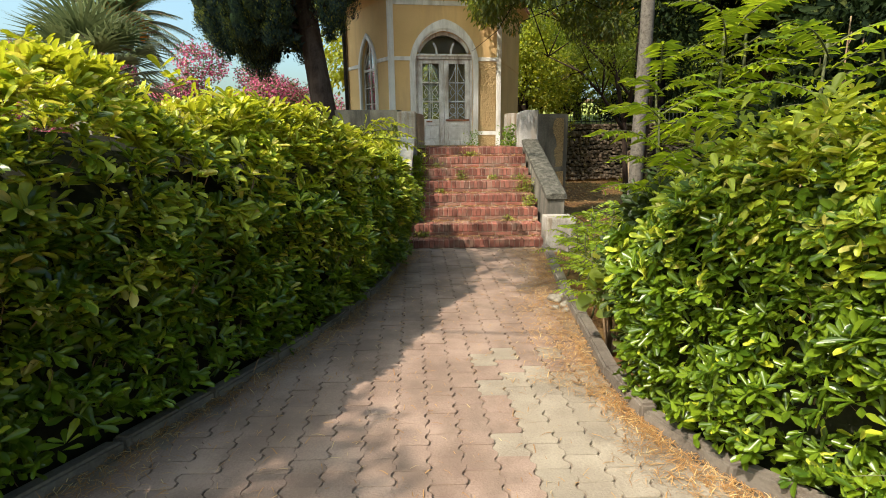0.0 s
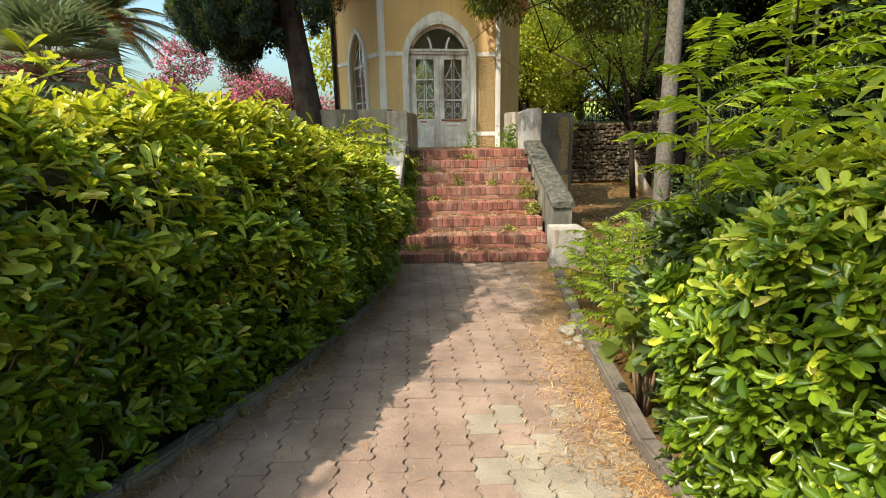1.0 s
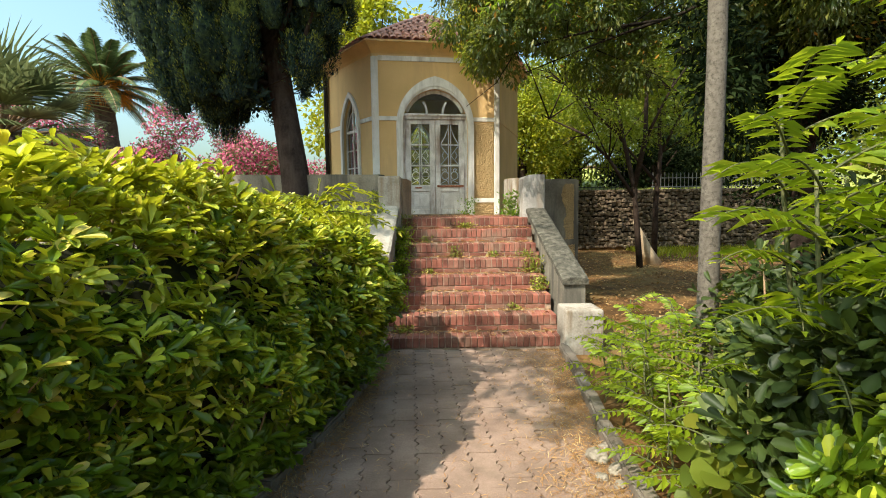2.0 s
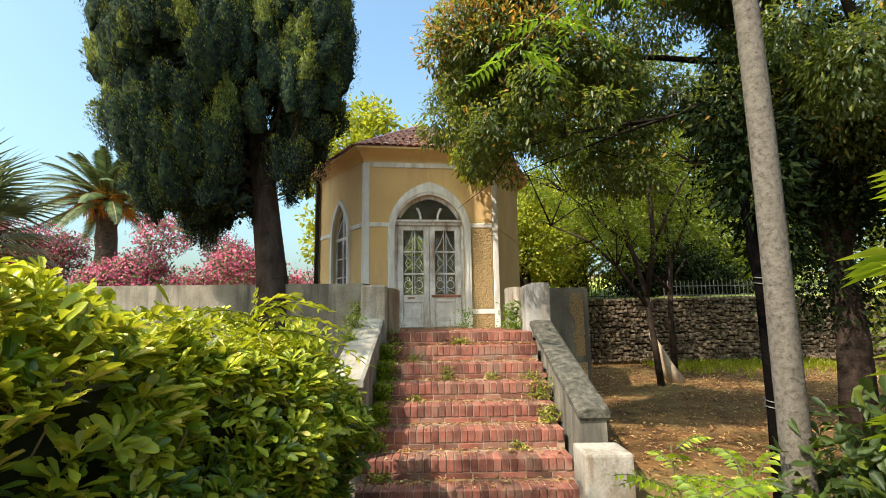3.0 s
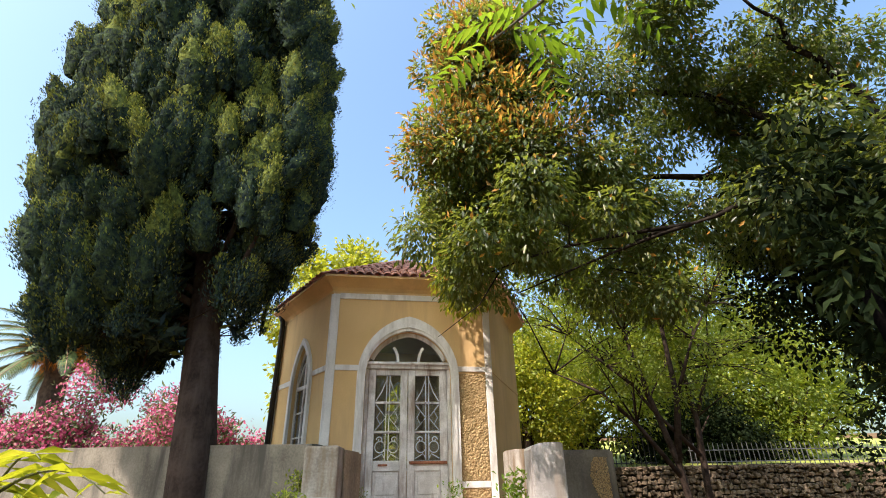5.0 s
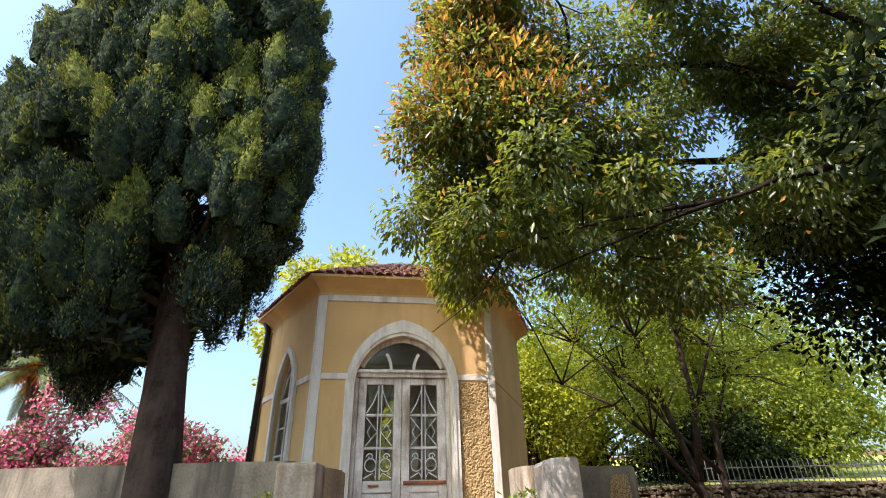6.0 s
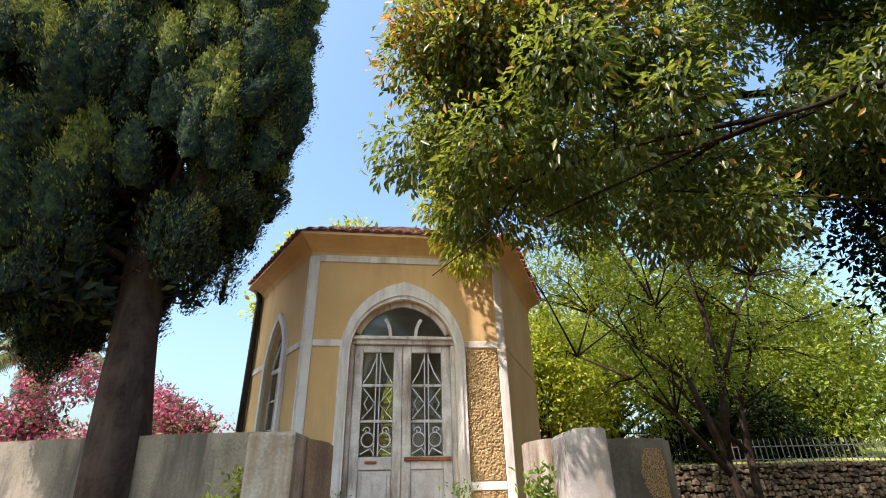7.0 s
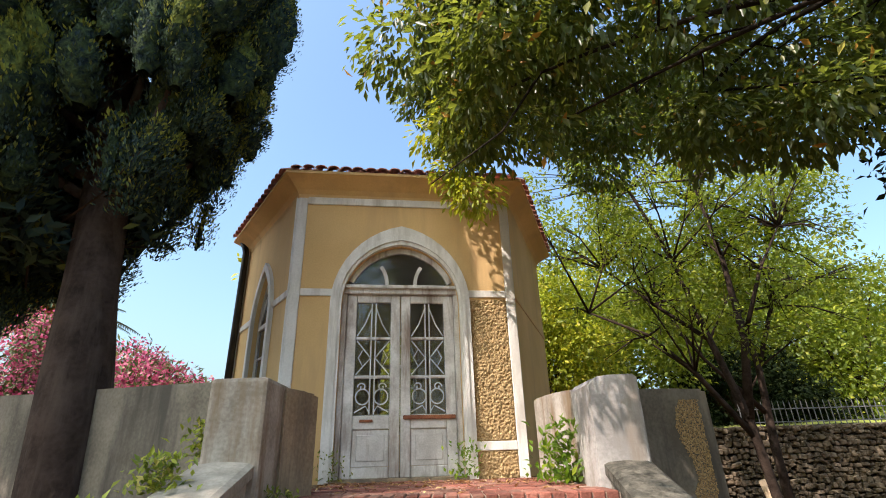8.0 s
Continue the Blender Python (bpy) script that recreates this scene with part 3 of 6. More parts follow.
def wall_patch(s0, s1, z0, z1, seed, off=0.155):
    """Bare sandy pebbledash with a ragged left edge: small stones set into the wall."""
    g = np.random.default_rng(seed)
    a = Vector((1.635, 10.545, 0)) + n_ * off
    V, F = [], []
    step = 0.0115
    for j in range(int((z1 - z0) / step)):
        z = z0 + j * step
        edge = s0 + 0.11 * noise.noise(Vector((z * 3.1, seed, 0))) + 0.04 * noise.noise(Vector((z * 13, seed, 2)))
        for i in range(int((s1 - s0 + 0.12) / step)):
            s = s0 - 0.12 + i * step
            if s < edge or s > s1 + 0.05 * noise.noise(Vector((z * 5.0, seed, 7))):
                continue
            c = a + d_ * (s + g.uniform(-0.005, 0.005)) + Vector((0, 0, z + g.uniform(-0.005, 0.005)))
            r = g.uniform(0.0055, 0.010)
            k = len(V)
            V += [c + d_ * r, c + Vector((0, 0, r)), c - d_ * r, c - Vector((0, 0, r)), c + n_ * (r * g.uniform(0.5, 1.1)) + d_ * g.uniform(-0.003, 0.003)]
            F += [(k, k + 1, k + 4), (k + 1, k + 2, k + 4), (k + 2, k + 3, k + 4), (k + 3, k, k + 4)]
    child("bare_patch", mesh_of("bare_patch", V, F, M_PEBBLE, True), gw2, "bare sandy pebbledash", "stuff")


gw2 = bpy.data.objects["garden_wall_2"]
wall_patch(0.47, 0.68, 1.02, 1.97, 3)
wall_patch(0.45, 0.70, 0.06, 0.93, 8)


# ---- the pavilion ----
PAV = pose(-0.01, 11.845, LAND, 0, 0, 7.5)
# corners of the six walls, front left first, then round to the right
CORNERS = [Vector(c) for c in ((-1.2, 0.0), (1.25, 0.0), (2.266, 2.075), (1.3, 3.95), (-1.15, 3.9), (-2.173, 1.815))]
MIDDLE = Vector((0.03, 1.95))
pavilion = thing("garden_pavilion", None, "ochre six-sided garden pavilion with white bands and red tiled roof", "pavilion", at=PAV)
WALL_T, WALL_H = 0.22, 3.08


def face_len(k):
    return (CORNERS[(k + 1) % 6] - CORNERS[k]).length


def face_m(k):
    """The frame of wall k: x along the wall from its middle, -y outwards. 0 is the front; 1 turns to the right."""
    p, q = CORNERS[k], CORNERS[(k + 1) % 6]
    c = (p + q) / 2 if k else Vector((0, 0))
    return Matrix.Translation((c.x, c.y, 0)) @ Matrix.Rotation(math.atan2(q.y - p.y, q.x - p.x), 4, "Z")


def ring(off, z):
    """The plan's outline, moved outwards by off, at height z."""
    out = []
    for i in range(6):
        p, q, r = CORNERS[i - 1], CORNERS[i], CORNERS[(i + 1) % 6]
        n0 = Vector(((q - p).y, -(q - p).x)).normalized()
        n1 = Vector(((r - q).y, -(r - q).x)).normalized()
        v = q + (n0 + n1) * (off / (1 + n0.dot(n1)))
        out.append((v.x, v.y, z))
    return out


def arch(w, z0, h, n=10):
    """Pointed arch from (-w, z0) over (0, z0+h) to (w, z0)."""
    r = (w * w + h * h) / (2 * w)
    pts = []
    top = math.atan2(h, r - w) if r > w else math.pi / 2
    for i in range(n + 1):
        a = top * i / n
        pts.append((-w + r - r * math.cos(a), z0 + r * math.sin(a)))
    return pts + [(-x, z) for x, z in pts[-2::-1]]


def opening(w, z0, zs, h):
    return [(-w, z0)] + arch(w, zs, h) + [(w, z0)]


def put_mesh(name, bm, material, k, parent=None, label="", smooth=False, kind=""):
    bmesh.ops.transform(bm, matrix=face_m(k), verts=bm.verts[:])
    return child(name, bm_mesh(name, bm, material, smooth), parent or pavilion, label, kind)


DC = -0.02          # the door's centre line
WC = {3: 0.0, 5: 0.08}          # the windows' centre lines
DOOR = dict(w=0.63, z0=0.0, zs=1.72, h=0.68)
WIN = dict(w=0.34, z0=0.55, zs=1.72, h=0.66)


def build_walls():
    for k in range(6):
        ha = hb = face_len(k) / 2
        if k == 0:
            ha, hb = 1.2, 1.25
        o = DOOR if k == 0 else WIN
        cx = DC if k == 0 else WC.get(k, 0.0)
        bm = bmesh.new()
        if k in (1, 2, 4):
            prism([(-ha, -0.3), (hb, -0.3), (hb, WALL_H), (-ha, WALL_H)], 0, WALL_T, bm)
            put_mesh("wall", bm, M_OCHRE, k)
            if k == 1:
                put_mesh("band", box_bm(-ha, hb, -0.012, 0.02, 1.80, 1.86, 0.004, 1), M_OCHRE, k)
            continue
        hole = [(x + cx, z) for x, z in opening(**o)]
        z0 = o["z0"]
        if z0 > 0:
            prism([(-ha, -0.3), (hb, -0.3), (hb, z0), (-ha, z0)], 0, WALL_T, bm)
        left = [(-ha, z0 if z0 else -0.02)] + [(x, z if z > 0 else -0.02) for x, z in hole[: len(hole) // 2 + 1]] + [(cx, WALL_H), (-ha, WALL_H)]
        right_ = [(hb, WALL_H), (cx, WALL_H)] + [(x, z if z > 0 else -0.02) for x, z in hole[len(hole) // 2:]] + [(hb, z0 if z0 else -0.02)]
        prism(left, 0, WALL_T, bm)
        prism(right_, 0, WALL_T, bm)
        put_mesh("wall", bm, M_OCHRE, k)
        # corner strips and bands; the side walls show only a narrow return
        e = 0.105 if k == 0 else 0.03
        for x0, x1 in ((-ha, -ha + e), (hb - e, hb)):
            put_mesh("corner_strip", box_bm(x0, x1, -0.022, 0.02, -0.02, WALL_H - 0.1, 0.006, 1, 0.003, k), M_WHITE, k)
        w = 0.735 if k == 0 else 0.42
        for x0, x1 in ((-ha + e, cx - w), (cx + w, hb - e)):
            put_mesh("band", box_bm(x0 + 0.002, x1 - 0.002, -0.018, 0.02, 1.805, 1.885, 0.005, 1), M_WHITE, k)
        if k == 0:
            put_mesh("band", box_bm(-ha + e, hb - e, -0.018, 0.02, 2.905, 2.995, 0.005, 1), M_WHITE, k)


build_walls()


def surround(k, inner, outer, cx, y0, y1, material, name="surround"):
    bm = bmesh.new()
    n = len(inner)
    ring = []
    for (xi, zi), (xo, zo) in zip(inner, outer):
        ring.append([bm.verts.new((x + cx, y, z)) for x, z, y in ((xi, zi, y1), (xi, zi, y0), (xo, zo, y0), (xo, zo, y1))])
    for a, b in zip(ring, ring[1:]):
        for j in range(4):
            bm.faces.new((a[j], a[(j + 1) % 4], b[(j + 1) % 4], b[j]))
    bm.faces.new(ring[0][::-1]), bm.faces.new(ring[-1])
    return put_mesh(name, bm, material, k)


surround(0, opening(0.632, -0.01, 1.72, 0.685), opening(0.75, -0.01, 1.72, 0.915), DC, -0.05, 0.10, M_WHITE)
surround(0, opening(0.66, -0.01, 1.72, 0.735), opening(0.70, -0.01, 1.72, 0.80), DC, -0.066, -0.048, M_WHITE, "moulding")
for kk in (3, 5):
    surround(kk, opening(0.342, 0.52, 1.72, 0.663), opening(0.42, 0.52, 1.72, 0.77), WC[kk], -0.045, 0.08, M_WHITE)


def bar(x0, x1, z0, z1, y0, y1, bm=None, bev=0.006):
    b = box_bm(x0, x1, y0, y1, z0, z1, bev, 1)
    if bm is None:
        return b
    me = bpy.data.meshes.new("tmp")
    b.to_mesh(me)
    b.free()
    bm.from_mesh(me)
    bpy.data.meshes.remove(me)
    return bm


def strip(pts, half, y0, y1, bm=None):
    """A bar of rectangular section along points in x and z."""
    bm = bm or bmesh.new()
    rows = []
    for i, p in enumerate(pts):
        d = Vector(pts[min(i + 1, len(pts) - 1)]) - Vector(pts[max(i - 1, 0)])
        n = Vector((-d.y, d.x)).normalized() * half
        rows.append([bm.verts.new(v) for v in ((p[0] + n.x, y0, p[1] + n.y), (p[0] - n.x, y0, p[1] - n.y), (p[0] - n.x, y1, p[1] - n.y), (p[0] + n.x, y1, p[1] + n.y))])
    for a, b in zip(rows, rows[1:]):
        for j in range(4):
            bm.faces.new((a[j], a[(j + 1) % 4], b[(j + 1) % 4], b[j]))
    bm.faces.new(rows[0][::-1]), bm.faces.new(rows[-1])
    return bm


def scroll(bm, cx, cz, r, s, y):
    """A small wrought-iron scroll."""
    pts = [(cx + s * (r * (1 - 0.11 * i / 2)) * math.cos(i * 0.6 + 1.2), cz + (r * (1 - 0.11 * i / 2)) * math.sin(i * 0.6 + 1.2)) for i in range(14)]
    strip(pts, 0.005, y, y + 0.008, bm)


def build_door():
    y0, y1 = 0.06, 0.11
    for s in (-1, 1):
        leaf = child("door_leaf", None, pavilion, "peeling white glazed door leaf")
        xi, xo = (0.004, 0.575)
        X = lambda a: DC + s * a

        def b(xa, xb, za, zb, ya=y0, yb=y1):
            xs = sorted((X(xa), X(xb)))
            return box_bm(xs[0], xs[1], ya, yb, za, zb, 0.006, 1)

        def add(nm, bm, m=M_DOORWOOD, lab=""):
            child(nm, bm_mesh(nm, bm, m), leaf, lab)
        add("stile", b(xi, 0.105, 0.02, 1.84))
        add("stile", b(0.47, xo, 0.02, 1.84))
        add("rail", b(0.107, 0.468, 1.755, 1.84))
        add("rail", b(0.107, 0.468, 0.46, 0.59))
        add("rail", b(0.107, 0.468, 0.02, 0.12))
        add("panel", b(0.107, 0.468, 0.122, 0.458, y0 + 0.018, y1 - 0.005))
        add("panel_bead", b(0.15, 0.425, 0.17, 0.41, y0 + 0.008, y0 + 0.02))
        for z in (0.965, 1.365):
            add("glazing_bar", b(0.107, 0.468, z - 0.016, z + 0.016, y0 + 0.008, y1 - 0.01))
        for za, zb in ((0.592, 0.948), (0.982, 1.348), (1.382, 1.753)):
            p = child("pane", bm_mesh("pane", b(0.108, 0.467, za, zb, y0 + 0.024, y0 + 0.029), M_GLASS), leaf, "dusty glass pane")
            p.visible_shadow = False
        bm = bmesh.new()
        c = X(0.287)
        yb = y0 + 0.010
        for dx in (-0.022, 0.022):
            strip([(c + dx, 0.6), (c + dx, 1.75)], 0.0065, yb, yb + 0.008, bm)
        for sx in (-1, 1):
            strip([(c + sx * 0.17, 0.99), (c + sx * 0.022, 1.16), (c + sx * 0.17, 1.34)], 0.0062, yb, yb + 0.007, bm)
            strip([(c + sx * 0.17, 1.39), (c + sx * 0.09, 1.52), (c + sx * 0.022, 1.70)], 0.0062, yb, yb + 0.007, bm)
            strip([(c + sx * (0.022 + 0.07 * (1 - math.cos(q))), 0.77 + 0.075 * math.sin(q)) for q in np.linspace(0, 2 * math.pi, 17)], 0.0062, yb, yb + 0.007, bm)
            strip([(c + sx * (0.10 + 0.045 * (1 - q / 9) * math.cos(q)), 0.865 + 0.045 * (1 - q / 9) * math.sin(q)) for q in np.linspace(0, 7, 19)], 0.0062, yb, yb + 0.007, bm)
            strip([(c + sx * 0.022, 1.16), (c + sx * 0.10, 1.07), (c + sx * 0.15, 1.16), (c + sx * 0.10, 1.25), (c + sx * 0.022, 1.16)], 0.0062, yb, yb + 0.007, bm)
            strip([(c + sx * 0.17, 0.62), (c + sx * 0.06, 0.68), (c + sx * 0.022, 0.62)], 0.0062, yb, yb + 0.007, bm)
        child("grille", bm_mesh("grille", bm, M_GRILLE), leaf, "pale painted iron grille with scrolls")
        if s > 0:
            child("lock_bar", bm_mesh("lock_bar", box_bm(DC + 0.03, DC + 0.56, y0 - 0.03, y0 - 0.002, 0.545, 0.585, 0.006, 1), M_RUST), leaf, "rusty iron bar")
        else:
            child("lock_bar", bm_mesh("lock_bar", box_bm(DC - 0.40, DC - 0.27, y0 - 0.02, y0 - 0.003, 0.525, 0.55, 0.004, 1), M_RUST), leaf, "rusty iron bar")
    # frame, transom, fanlight
    put_mesh("door_frame", bar(DC - 0.63, DC - 0.578, 0.0, 1.84, 0.03, 0.12), M_DOORWOOD, 0)
    put_mesh("door_frame", bar(DC + 0.578, DC + 0.63, 0.0, 1.84, 0.03, 0.12), M_DOORWOOD, 0)
    put_mesh("transom", bar(DC - 0.625, DC + 0.625, 1.845, 1.95, 0.02, 0.13), M_DOORWOOD, 0)
    put_mesh("transom_cornice", bar(DC - 0.64, DC + 0.64, 1.90, 1.94, -0.01, 0.018), M_DOORWOOD, 0)
    A = [(x + DC, z) for x, z in arch(0.60, 1.72, 0.645, 18) if z > 1.955]
    put_mesh("fan_frame", strip(A, 0.03, 0.04, 0.10), M_DOORWOOD, 0)
    put_mesh("threshold", bar(DC - 0.66, DC + 0.66, -0.02, 0.022, -0.06, 0.13), M_CONC, 0)
    for s in (-1, 1):
        pts = [(DC + s * (0.155 + 0.14 * (1 - math.cos(a))), 1.95 + 0.255 * math.sin(a)) for a in np.linspace(0, 1.05, 8)]
        put_mesh("fan_bar", strip(pts, 0.02, 0.05, 0.095), M_DOORWOOD, 0)
    g = [(x + DC, z) for x, z in arch(0.575, 1.72, 0.61, 18) if z > 1.955]
    p = put_mesh("fan_pane", prism([(g[0][0], 1.95)] + g + [(g[-1][0], 1.95)], 0.07, 0.075), M_GLASS, 0, None, "dusty glass fanlight")
    p.visible_shadow = False


build_door()


def build_window(k):
    gm = M_GLASSR if k == 5 else M_GLASS
    w = child("window", None, pavilion, "pointed white window with small panes")
    w.matrix_basis = face_m(k) @ Matrix.Translation((WC[k], 0, 0)) @ Matrix.Diagonal((0.944, 1, 1, 1))

    def add(nm, bm, m=M_DOORWOOD, lab=""):
        return child(nm, bm_mesh(nm, bm, m), w, lab)
    for s in (-1, 1):
        x0, x1 = sorted((s * 0.36, s * 0.31))
        add("frame", bar(x0, x1, 0.55, 1.76, 0.05, 0.11))
    add("frame", strip(arch(0.335, 1.72, 0.635, 12), 0.025, 0.05, 0.11))
    add("mullion", bar(-0.025, 0.025, 0.6, 2.32, 0.05, 0.10))
    add("transom", bar(-0.31, 0.31, 1.68, 1.74, 0.045, 0.105))
    add("sill", bar(-0.46, 0.46, 0.47, 0.545, -0.09, 0.14), M_WHITE)
    add("rail", bar(-0.31, 0.31, 0.55, 0.61, 0.05, 0.10))
    for z in (0.97, 1.33):
        for s in (-1, 1):
            x0, x1 = sorted((s * 0.027, s * 0.308))
            add("glazing_bar", bar(x0, x1, z - 0.012, z + 0.012, 0.055, 0.09))
    for s in (-1, 1):
        pts = [(s * (0.3 - 0.27 * t), 1.74 + 0.36 * math.sin(t * 1.5)) for t in np.linspace(0, 1, 7)]
        add("tracery", strip(pts, 0.012, 0.055, 0.09))
        for za, zb in ((0.612, 0.956), (0.984, 1.316), (1.344, 1.678)):
            x0, x1 = sorted((s * 0.027, s * 0.308))
            add("pane", bar(x0, x1, za, zb, 0.07, 0.075, None, 0.0), gm, "glass pane").visible_shadow = False
        half = [(x, z) for x, z in arch(0.31, 1.742, 0.60, 10) if (x <= -0.026 if s < 0 else x >= 0.026)]
        foot_ = (-0.026, 1.742) if s < 0 else (0.026, 1.742)
        add("pane", prism(half + [foot_], 0.07, 0.075), gm, "glass pane").visible_shadow = False


for kk in (3, 5):
    build_window(kk)

# bare pebbledash where the paint is gone, right of the door, and its white base band
def pebbles(x0, x1, z0, z1, k, step=0.0075):
    """A panel of rough-cast pebbles, each a small bump."""
    nx, nz = int((x1 - x0) / step), int((z1 - z0) / step)
    vs_, fs_ = [], []
    for j in range(nz + 1):
        for i in range(nx + 1):
            x, z_ = x0 + (x1 - x0) * i / nx, z0 + (z1 - z0) * j / nz
            d_ = noise.voronoi(Vector((x * 42, 0.3, z_ * 42)))[0][0]
            edge = min(i, nx - i, j, nz - j) == 0
            vs_.append((x, 0.004 if edge else -0.006 - 0.016 * max(0.0, 1 - 1.7 * d_ * d_) - 0.004 * noise.noise(Vector((x * 9, 0, z_ * 9))), z_))
    for j in range(nz):
        for i in range(nx):
            q = j * (nx + 1) + i
            fs_.append((q, q + 1, q + nx + 2, q + nx + 1))
    me = mesh_of("pebble_panel", vs_, fs_, M_PEBBLE, True)
    me.transform(face_m(k))
    child("pebble_panel", me, pavilion, "bare sandy pebbledash")


pebbles(0.752 + DC, 1.142, 0.325, 1.78, 0)
pebbles(0.752 + DC, 1.142, -0.02, 0.235, 0)
put_mesh("band", box_bm(0.752 + DC, 1.143, -0.024, 0.01, 0.238, 0.322, 0.004, 1), M_WHITE, 0)


def loft(rings, name, material, cap=(False, False), smooth=False):
    vs, fs = [], []
    for r in rings:
        vs += r
    for a in range(len(rings) - 1):
        for i in range(6):
            j = (i + 1) % 6
            fs.append((a * 6 + i, a * 6 + j, a * 6 + 6 + j, a * 6 + 6 + i))
    if cap[0]:
        fs.append(tuple(range(5, -1, -1)))
    if cap[1]:
        fs.append(tuple(range(len(vs) - 6, len(vs))))
    return child(name, mesh_of(name, vs, fs, material, smooth), pavilion)


EAVE, EAVE_Z, APEX_Z = 0.22, 3.21, 4.50
loft([ring(0.006, 2.99), ring(0.012, 3.03), ring(0.05, 3.075), ring(0.13, 3.135), ring(EAVE - 0.015, 3.185), ring(EAVE, 3.19), ring(EAVE, 3.225), ring(0.17, 3.235), ring(-0.1, 3.22), ring(-0.18, 3.0)], "cornice", M_OCHRE)
ceil = loft([ring(-0.18, 2.98), ring(-0.18, 3.02)], "ceiling", M_INTERIOR, (True, True))
loft([ring(0.0, -0.5), ring(0.0, -0.012)], "floor_slab", M_CONC, (True, True))
vs = ring(EAVE - 0.01, EAVE_Z + 0.02) + [(MIDDLE.x, MIDDLE.y, APEX_Z)]
child("roof_deck", mesh_of("roof_deck", vs, [(i, (i + 1) % 6, 6) for i in range(6)], M_TILE), pavilion)
px_, py_ = CORNERS[5].x - 0.035, CORNERS[5].y - 0.075
child("downpipe", bm_mesh("downpipe", tube([(px_, py_, -0.3), (px_, py_, 3.0), (px_ - 0.02, py_, 3.08), (px_ - 0.06, py_, 3.16)], [0.045] * 4, 10), M_IRON, True), pavilion, "black metal downpipe")

# ---- the stone wall behind the garden ----
wall_core = thing("stone_wall", bm_mesh("stone_wall", box_bm(3.4, 24, 19.08, 19.5, -0.1, 2.05), M_STONEGAP), "rough dry-stone garden wall of grey field stones", "wall", kind="structure")


# ---- hedges ----
def hedge(name, label, line, y0, y1, side, depth, ztop, n, size, seed, bulge, shoulder, fade):
    """A clipped hedge whose face follows a kerb line; whorls of waxy leaves over twigs and a shade-black core."""
    g = np.random.default_rng(seed)
    root = thing(name, None, label, "hedge")
    ys = np.linspace(y0, y1, 18)
    drop, run = shoulder
    # Solid core, coloured near black as the shade between the leaves.
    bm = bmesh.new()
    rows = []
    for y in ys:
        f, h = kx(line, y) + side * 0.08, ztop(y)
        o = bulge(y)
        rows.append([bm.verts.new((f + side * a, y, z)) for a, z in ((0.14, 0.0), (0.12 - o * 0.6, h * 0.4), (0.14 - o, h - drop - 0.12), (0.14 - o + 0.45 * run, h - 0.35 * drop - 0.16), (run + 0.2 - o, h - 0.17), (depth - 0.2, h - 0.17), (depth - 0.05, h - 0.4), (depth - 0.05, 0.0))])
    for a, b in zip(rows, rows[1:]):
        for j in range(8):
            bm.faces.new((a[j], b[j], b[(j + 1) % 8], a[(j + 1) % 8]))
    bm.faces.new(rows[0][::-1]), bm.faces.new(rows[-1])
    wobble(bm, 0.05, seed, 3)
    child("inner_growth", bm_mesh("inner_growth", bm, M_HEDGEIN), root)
    C, O = [], []
    for _ in range(n):
        y = g.uniform(y0 - 0.08, y1 + 0.08)
        yy = min(max(y, y0), y1)
        f, h = kx(line, yy), ztop(yy)
        o = bulge(yy)
        u = g.random()
        if u < 0.44:        # face
            z = g.uniform(0.10, h - drop + 0.08)
            if z < 0.55 and g.random() < 0.4:
                continue
            inn = 0.09 * abs(g.normal()) - 0.03 + (0.10 if z < 0.35 else 0.0) * g.random() - o * min(1, z / (0.7 * h))
            C.append((f + side * inn, y, z)), O.append((-side * 1.0, 0.0, 0.8))
        elif u < 0.74:      # shoulder
            a = g.uniform(0, math.pi / 2)
            inn = run * (1 - math.cos(a)) - o + 0.07 * abs(g.normal()) * math.cos(a)
            C.append((f + side * inn, y, h - drop + drop * math.sin(a) - 0.05 * abs(g.normal()))), O.append((-side * math.cos(a), 0.0, 0.5 + math.sin(a)))
        elif u < 0.90:      # top
            C.append((f + side * g.uniform(run - o, depth), y, h + g.normal() * 0.05)), O.append((0, 0, 1))
        else:               # ends
            e = g.random() < 0.7
            ye = y1 if e else y0
            C.append((kx(line, ye) + side * g.uniform(-bulge(ye) + 0.1, depth), (y1 + 0.08 + 0.05 * g.normal()) if e else (y0 - 0.05), g.uniform(0.1, ztop(ye) - 0.5 * drop))), O.append((0, 1 if e else -1, 0.3))
    C, O = np.array(C), np.array(O)
    bumps = np.array([noise.noise(Vector(c) * 2.2 + Vector((seed, 0, 0))) + 0.5 * noise.noise(Vector(c) * 6.0) for c in C])
    C = C + unit(O) * (bumps * 0.25)[:, None]
    O = unit(O) + 0.5 * unit(g.normal(size=O.shape)) + np.array([-0.2, -0.15, 0.3])
    # Paler leaves with height: young growth, plus sunlight put into the colour.
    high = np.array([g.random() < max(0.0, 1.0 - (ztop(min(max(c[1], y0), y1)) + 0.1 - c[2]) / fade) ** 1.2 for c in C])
    for nm, sel, m in (("foliage", ~high, M_HEDGE), ("young_lit_foliage", high, M_HEDGETOP)):
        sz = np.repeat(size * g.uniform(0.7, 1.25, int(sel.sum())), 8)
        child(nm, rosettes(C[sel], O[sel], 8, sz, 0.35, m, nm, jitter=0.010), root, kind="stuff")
    k = n // 6
    pick = g.choice(len(C), k)
